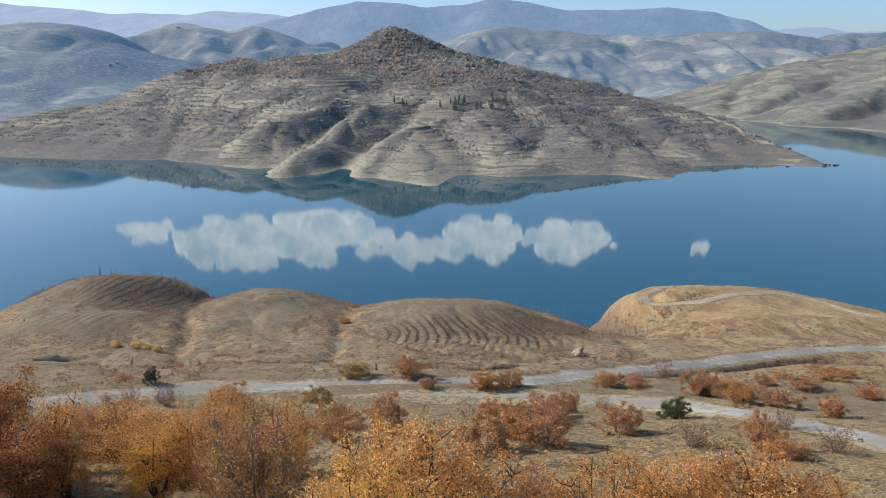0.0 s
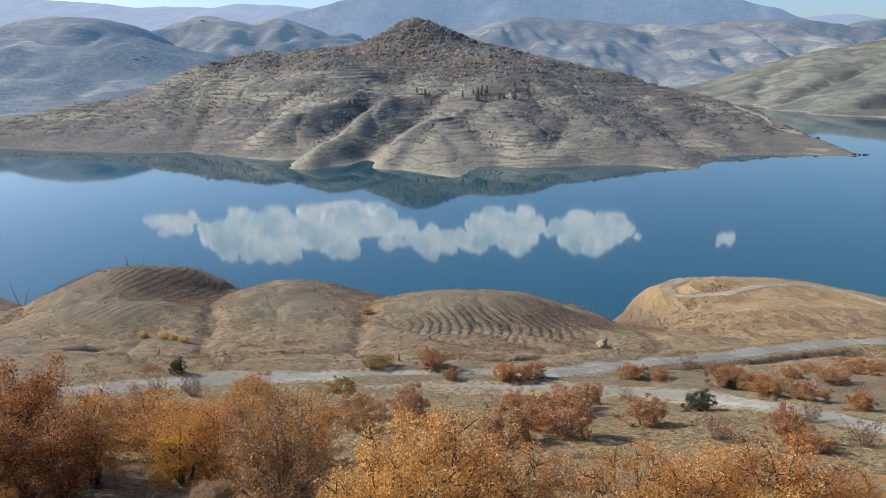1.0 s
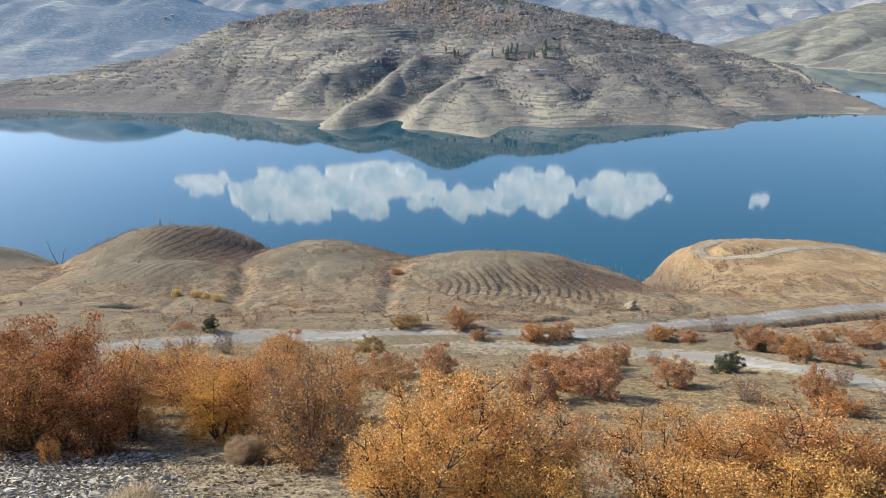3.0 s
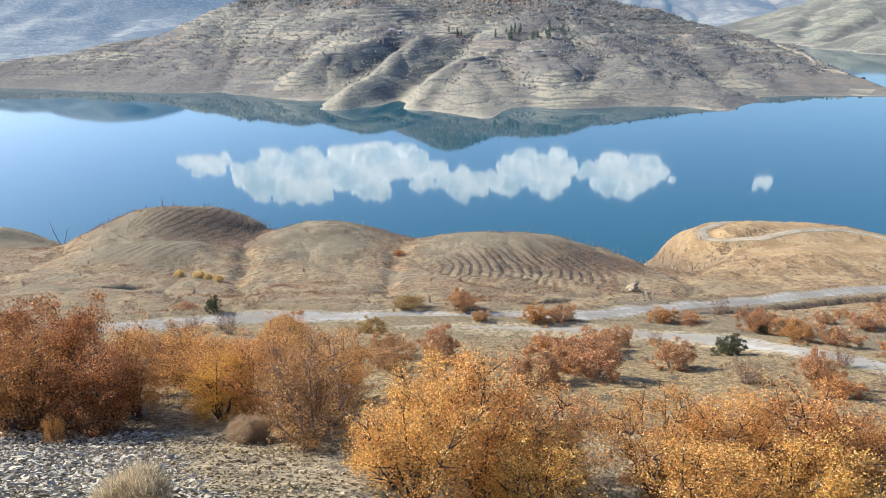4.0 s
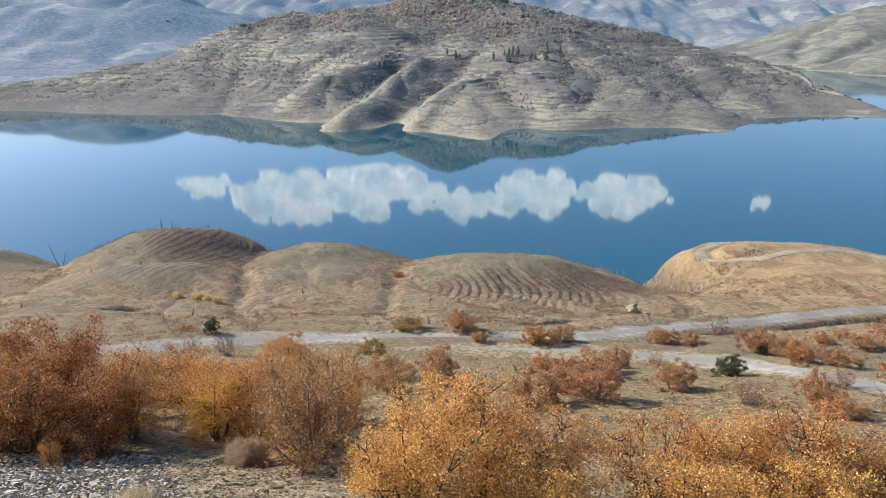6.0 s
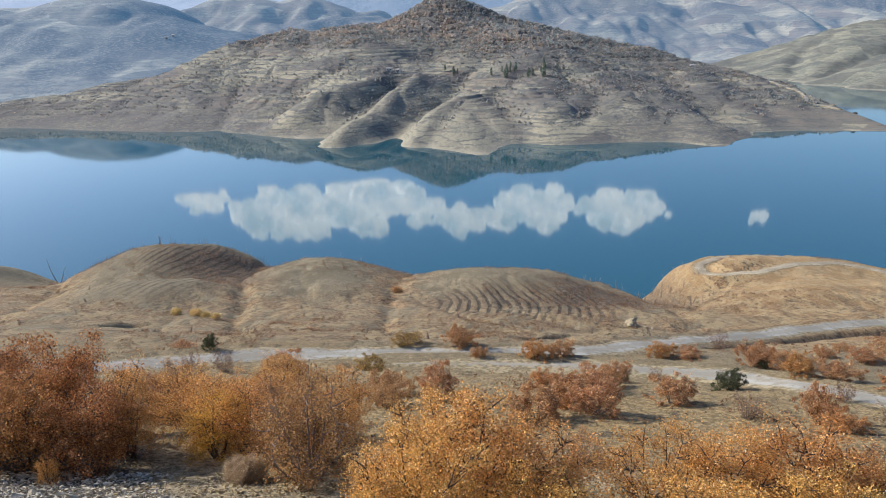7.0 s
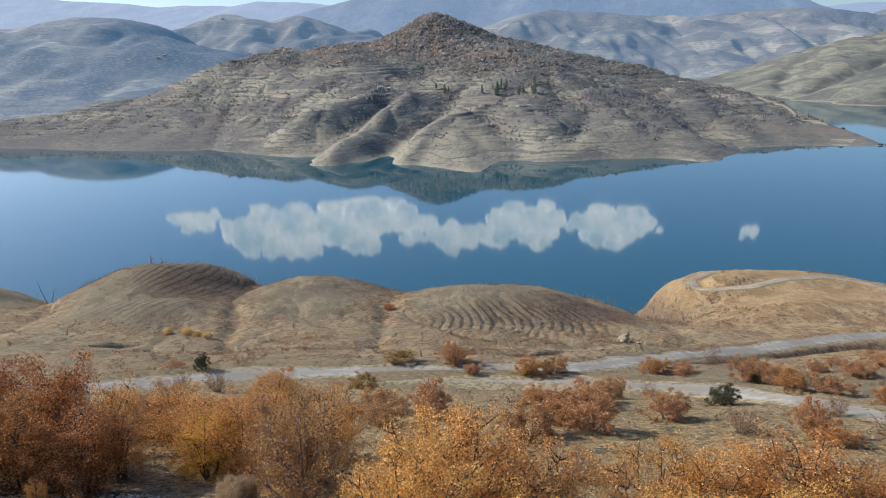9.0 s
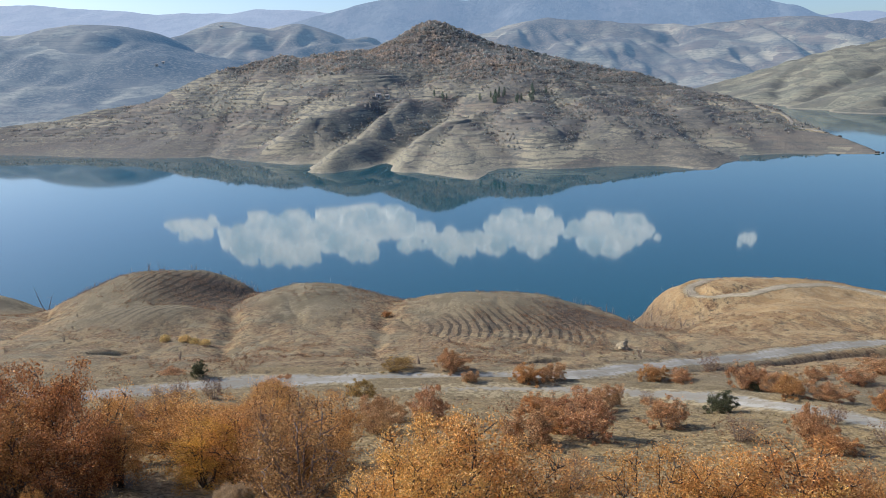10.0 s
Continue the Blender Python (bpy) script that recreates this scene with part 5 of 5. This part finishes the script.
# ---- stones ----
def stone_material(name, dark, light):
    m = Nodes(name)
    n, fine = m.noise(3.0, 5, 0.6), m.noise(26.0, 3, 0.6)
    pick = m.tree.nodes.new("ShaderNodeObjectInfo").outputs["Random"]
    each = m.tree.nodes.new("ShaderNodeNewGeometry").outputs["Random Per Island"]
    tone = m.math("FRACT", m.math("ADD", pick, each))
    base = m.mix(m.ramp(n, 0.3, 0.7), dark, light)
    base = m.mix(m.math("MULTIPLY", m.ramp(tone, 0.45, 1.0), 0.75), base, m.mix(0.6, dark, (0.12, 0.09, 0.06)))
    m.bump(fine, 0.5, 0.02)
    return m.done(base, 0.85)


SLATE = stone_material("slate", (0.30, 0.268, 0.205), (0.68, 0.612, 0.47))
DARK_ROCK = stone_material("dark_rock", (0.045, 0.042, 0.04), (0.11, 0.10, 0.095))
BOULDER = stone_material("weathered_rock", (0.23, 0.188, 0.12), (0.44, 0.365, 0.24))
PEBBLE = stone_material("pebbles", (0.21, 0.16, 0.085), (0.46, 0.365, 0.205))


def stone_shape(seed, points=12, flat=0.42):
    rng = random.Random(seed)
    bm = bmesh.new()
    for _ in range(points):
        v = Vector((rng.gauss(0, 1), rng.gauss(0, 1), rng.gauss(0, 1))).normalized()
        bm.verts.new((v.x * 0.5 * rng.uniform(0.8, 1.2), v.y * 0.36 * rng.uniform(0.8, 1.2), max(-0.2, min(0.2, v.z * 0.5)) * flat * 2))
    made = bmesh.ops.convex_hull(bm, input=bm.verts)
    loose = [v for v in bm.verts if not v.link_faces]
    bmesh.ops.delete(bm, geom=loose, context="VERTS")
    bmesh.ops.recalc_face_normals(bm, faces=bm.faces)
    return bm


def shape_arrays(bm):
    bmesh.ops.triangulate(bm, faces=bm.faces)
    bm.verts.index_update()
    return np.array([v.co for v in bm.verts]), np.array([[v.index for v in f.verts] for f in bm.faces])


shapes = []
for k in range(8):
    bm = stone_shape(100 + k)
    me = bpy.data.meshes.new("stone")
    bm.to_mesh(me)
    bm.free()
    me.materials.append(SLATE)
    shapes.append(me)
arrays = [shape_arrays(stone_shape(140 + k, 9)) for k in range(6)]


rng = random.Random(91)
spots = []
while len(spots) < 300:
    x, y = rng.uniform(-21, -4), rng.uniform(13.5, 24.5)
    if scree_edge(x, y) > 0 and abs(x) < y * 0.95:
        spots.append((x, y))
px, py = np.array(spots).T
levels = near_height(px, py)
lean_x, lean_y = near_height(px - 0.3, py) - near_height(px + 0.3, py), near_height(px, py - 0.3) - near_height(px, py + 0.3)
for (x, y), z, gx, gy in zip(spots, levels, lean_x, lean_y):
    size = rng.choice((0.14, 0.19, 0.25, 0.32, 0.44)) * rng.uniform(0.8, 1.2)
    ob = new("stone", shapes[rng.randrange(8)])
    tilt = Vector((0, 0, 1)).rotation_difference(Vector((float(gx), float(gy), 0.6))).to_matrix().to_4x4()
    ob.parent = ground
    ob.matrix_basis = Matrix.Translation((x, y, float(z) + size * 0.06)) @ tilt @ pose(0, 0, 0, rng.gauss(0, 14), rng.gauss(0, 14), rng.uniform(0, 360)) @ Matrix.Scale(size, 4)


def scatter(name, spots, material, label):
    """Many small stones in one mesh; spots: x, y, size."""
    rng = np.random.default_rng(len(spots))
    x, y, size = np.array(spots).T
    z = near_height(x, y)
    gx = (near_height(x + 0.2, y) - near_height(x - 0.2, y)) / 0.4
    gy = (near_height(x, y + 0.2) - near_height(x, y - 0.2)) / 0.4
    verts, faces, start = [], [], 0
    for k in range(len(x)):
        v, f = arrays[k % len(arrays)]
        t = rng.uniform(0, 2 * np.pi)
        c, s = math.cos(t), math.sin(t)
        a, b = v[:, 0] * c - v[:, 1] * s, v[:, 0] * s + v[:, 1] * c
        tip, roll = rng.normal(0, 0.2), rng.normal(0, 0.2)
        q = np.stack([a, b, v[:, 2] * rng.uniform(0.7, 1.5) + a * (gx[k] + tip) + b * (gy[k] + roll)], 1) * size[k]
        verts.append(q + np.array([x[k], y[k], z[k] + size[k] * 0.05]))
        faces.append(f + start)
        start += len(v)
    return tagged(mesh_object(name, np.concatenate(verts), np.concatenate(faces), material, False), label, "stones", kind="stuff")


spots = []
while len(spots) < 8500:
    x, y = rng.uniform(-22, -3), rng.uniform(8, 24.5)
    if scree_edge(x, y) > -0.4 and abs(x) < y * 0.95:
        spots.append((x, y, rng.choice((0.06, 0.09, 0.12, 0.16, 0.22)) * rng.uniform(0.7, 1.3)))
scatter("scree", spots, SLATE, "loose pale grey slate fragments on the slope")
spots = []
while len(spots) < 5500:
    x, y = rng.uniform(-12, 0), rng.uniform(9.5, 24)
    if rng.random() < 0.25 + 0.75 * (scree_edge(x, y) > -3.5):
        spots.append((x, y, rng.choice((0.05, 0.07, 0.09, 0.12, 0.17)) * rng.uniform(0.7, 1.3)))
while len(spots) < 11000:
    y = rng.uniform(12, 26) if rng.random() < 0.6 else rng.uniform(20, 55)
    x = rng.uniform(-0.6, 0.6) * y
    spots.append((x, y, rng.choice((0.05, 0.07, 0.09, 0.12, 0.16, 0.24)) * rng.uniform(0.7, 1.3) * (0.85 + y * 0.008)))
while len(spots) < 25000:
    y = 22 + 33 * rng.random() ** 1.2
    spots.append((rng.uniform(-0.6, 0.75) * y, y, rng.choice((0.06, 0.08, 0.10, 0.14, 0.2)) * rng.uniform(0.7, 1.3)))
spots = np.array(spots)
spots = spots[along(spots[:, 0], spots[:, 1], LOWER_ROAD)[0] > 2.0]
scatter("gravel_stones", spots, PEBBLE, "brownish gravel stones strewn over bare earth")

spots = []
while len(spots) < 6500:
    y = rng.uniform(64, 192)
    spots.append((rng.uniform(-0.62, 0.62) * y, y, rng.choice((0.12, 0.16, 0.2, 0.28, 0.4)) * rng.uniform(0.7, 1.3)))
spots = np.array(spots)
d = np.minimum(np.minimum(along(spots[:, 0], spots[:, 1], LOWER_ROAD)[0], along(spots[:, 0], spots[:, 1], UPPER_ROAD)[0]), along(spots[:, 0], spots[:, 1], MOUND_TRACK)[0])
spots = spots[(d > 2.2) & (rough(spots[:, 0], spots[:, 1], 18, 3, 97) > -0.1)]
scatter("clods", spots, PEBBLE, "small stones and clods on the bare mounds")

# boulder on the bare flat before the mounds, with broken pieces at its foot
bm = bmesh.new()
made = bmesh.ops.create_icosphere(bm, subdivisions=3, radius=1.0)["verts"]
for v in made:
    n = v.co.normalized()
    chip = noise.cell(n * 1.7) * 0.25 + noise.fractal(n * 1.3, 1.0, 2.0, 4) * 0.35
    v.co = Vector((n.x * 1.15, n.y * 0.9, n.z * 0.95 if n.z > 0 else n.z * 0.4)) * (0.85 + chip)
    v.co.x += 0.35 * max(0, v.co.z)
me = bpy.data.meshes.new("boulder")
bm.to_mesh(me)
bm.free()
me.materials.append(BOULDER)
boulder = new("boulder", me)
boulder.matrix_world = pose(19.9, 105.2, float(near_height(np.array([19.9]), np.array([105.2]))[0]) + 0.2, 0, 0, 30)
tagged(boulder, "weathered tan boulder on bare earth", "rock")
for x, y, size in ((21.6, 104.6, 1.1), (22.6, 104.2, 0.8), (14.4, 103.0, 0.7)):
    rock = new("rock", shapes[int(size * 10) % 8].copy())
    rock.data.materials[0] = BOULDER
    rock.matrix_world = pose(x, y, float(near_height(np.array([x]), np.array([y]))[0]) + 0.1, 8, 5, size * 300) @ Matrix.Scale(size, 4)
    tagged(rock, "flat broken rock on bare earth", "rock")

rng = random.Random(95)
for x, y, size in ((338, 674, 5.0), (343, 676, 3.6), (347, 675, 4.2), (351, 677, 2.8), (335, 741, 6.0), (342, 752, 7.0), (338, 762, 6.0)):
    bm = stone_shape(300 + int(x), 18, 0.5)
    me = bpy.data.meshes.new("shore_rock")
    bm.to_mesh(me)
    bm.free()
    me.materials.append(DARK_ROCK)
    rock = new("shore_rock", me)
    land = max(0.0, float(peninsula_height(np.array([x * 1.0]), np.array([y * 1.0]))[0]))
    rock.matrix_world = pose(x, y, land + 0.2, rng.uniform(-8, 8), rng.uniform(-8, 8), rng.uniform(0, 360)) @ Matrix.Scale(size, 4)
    tagged(rock, "dark rock at the tip of the peninsula", "rock", "rocks on the spit")
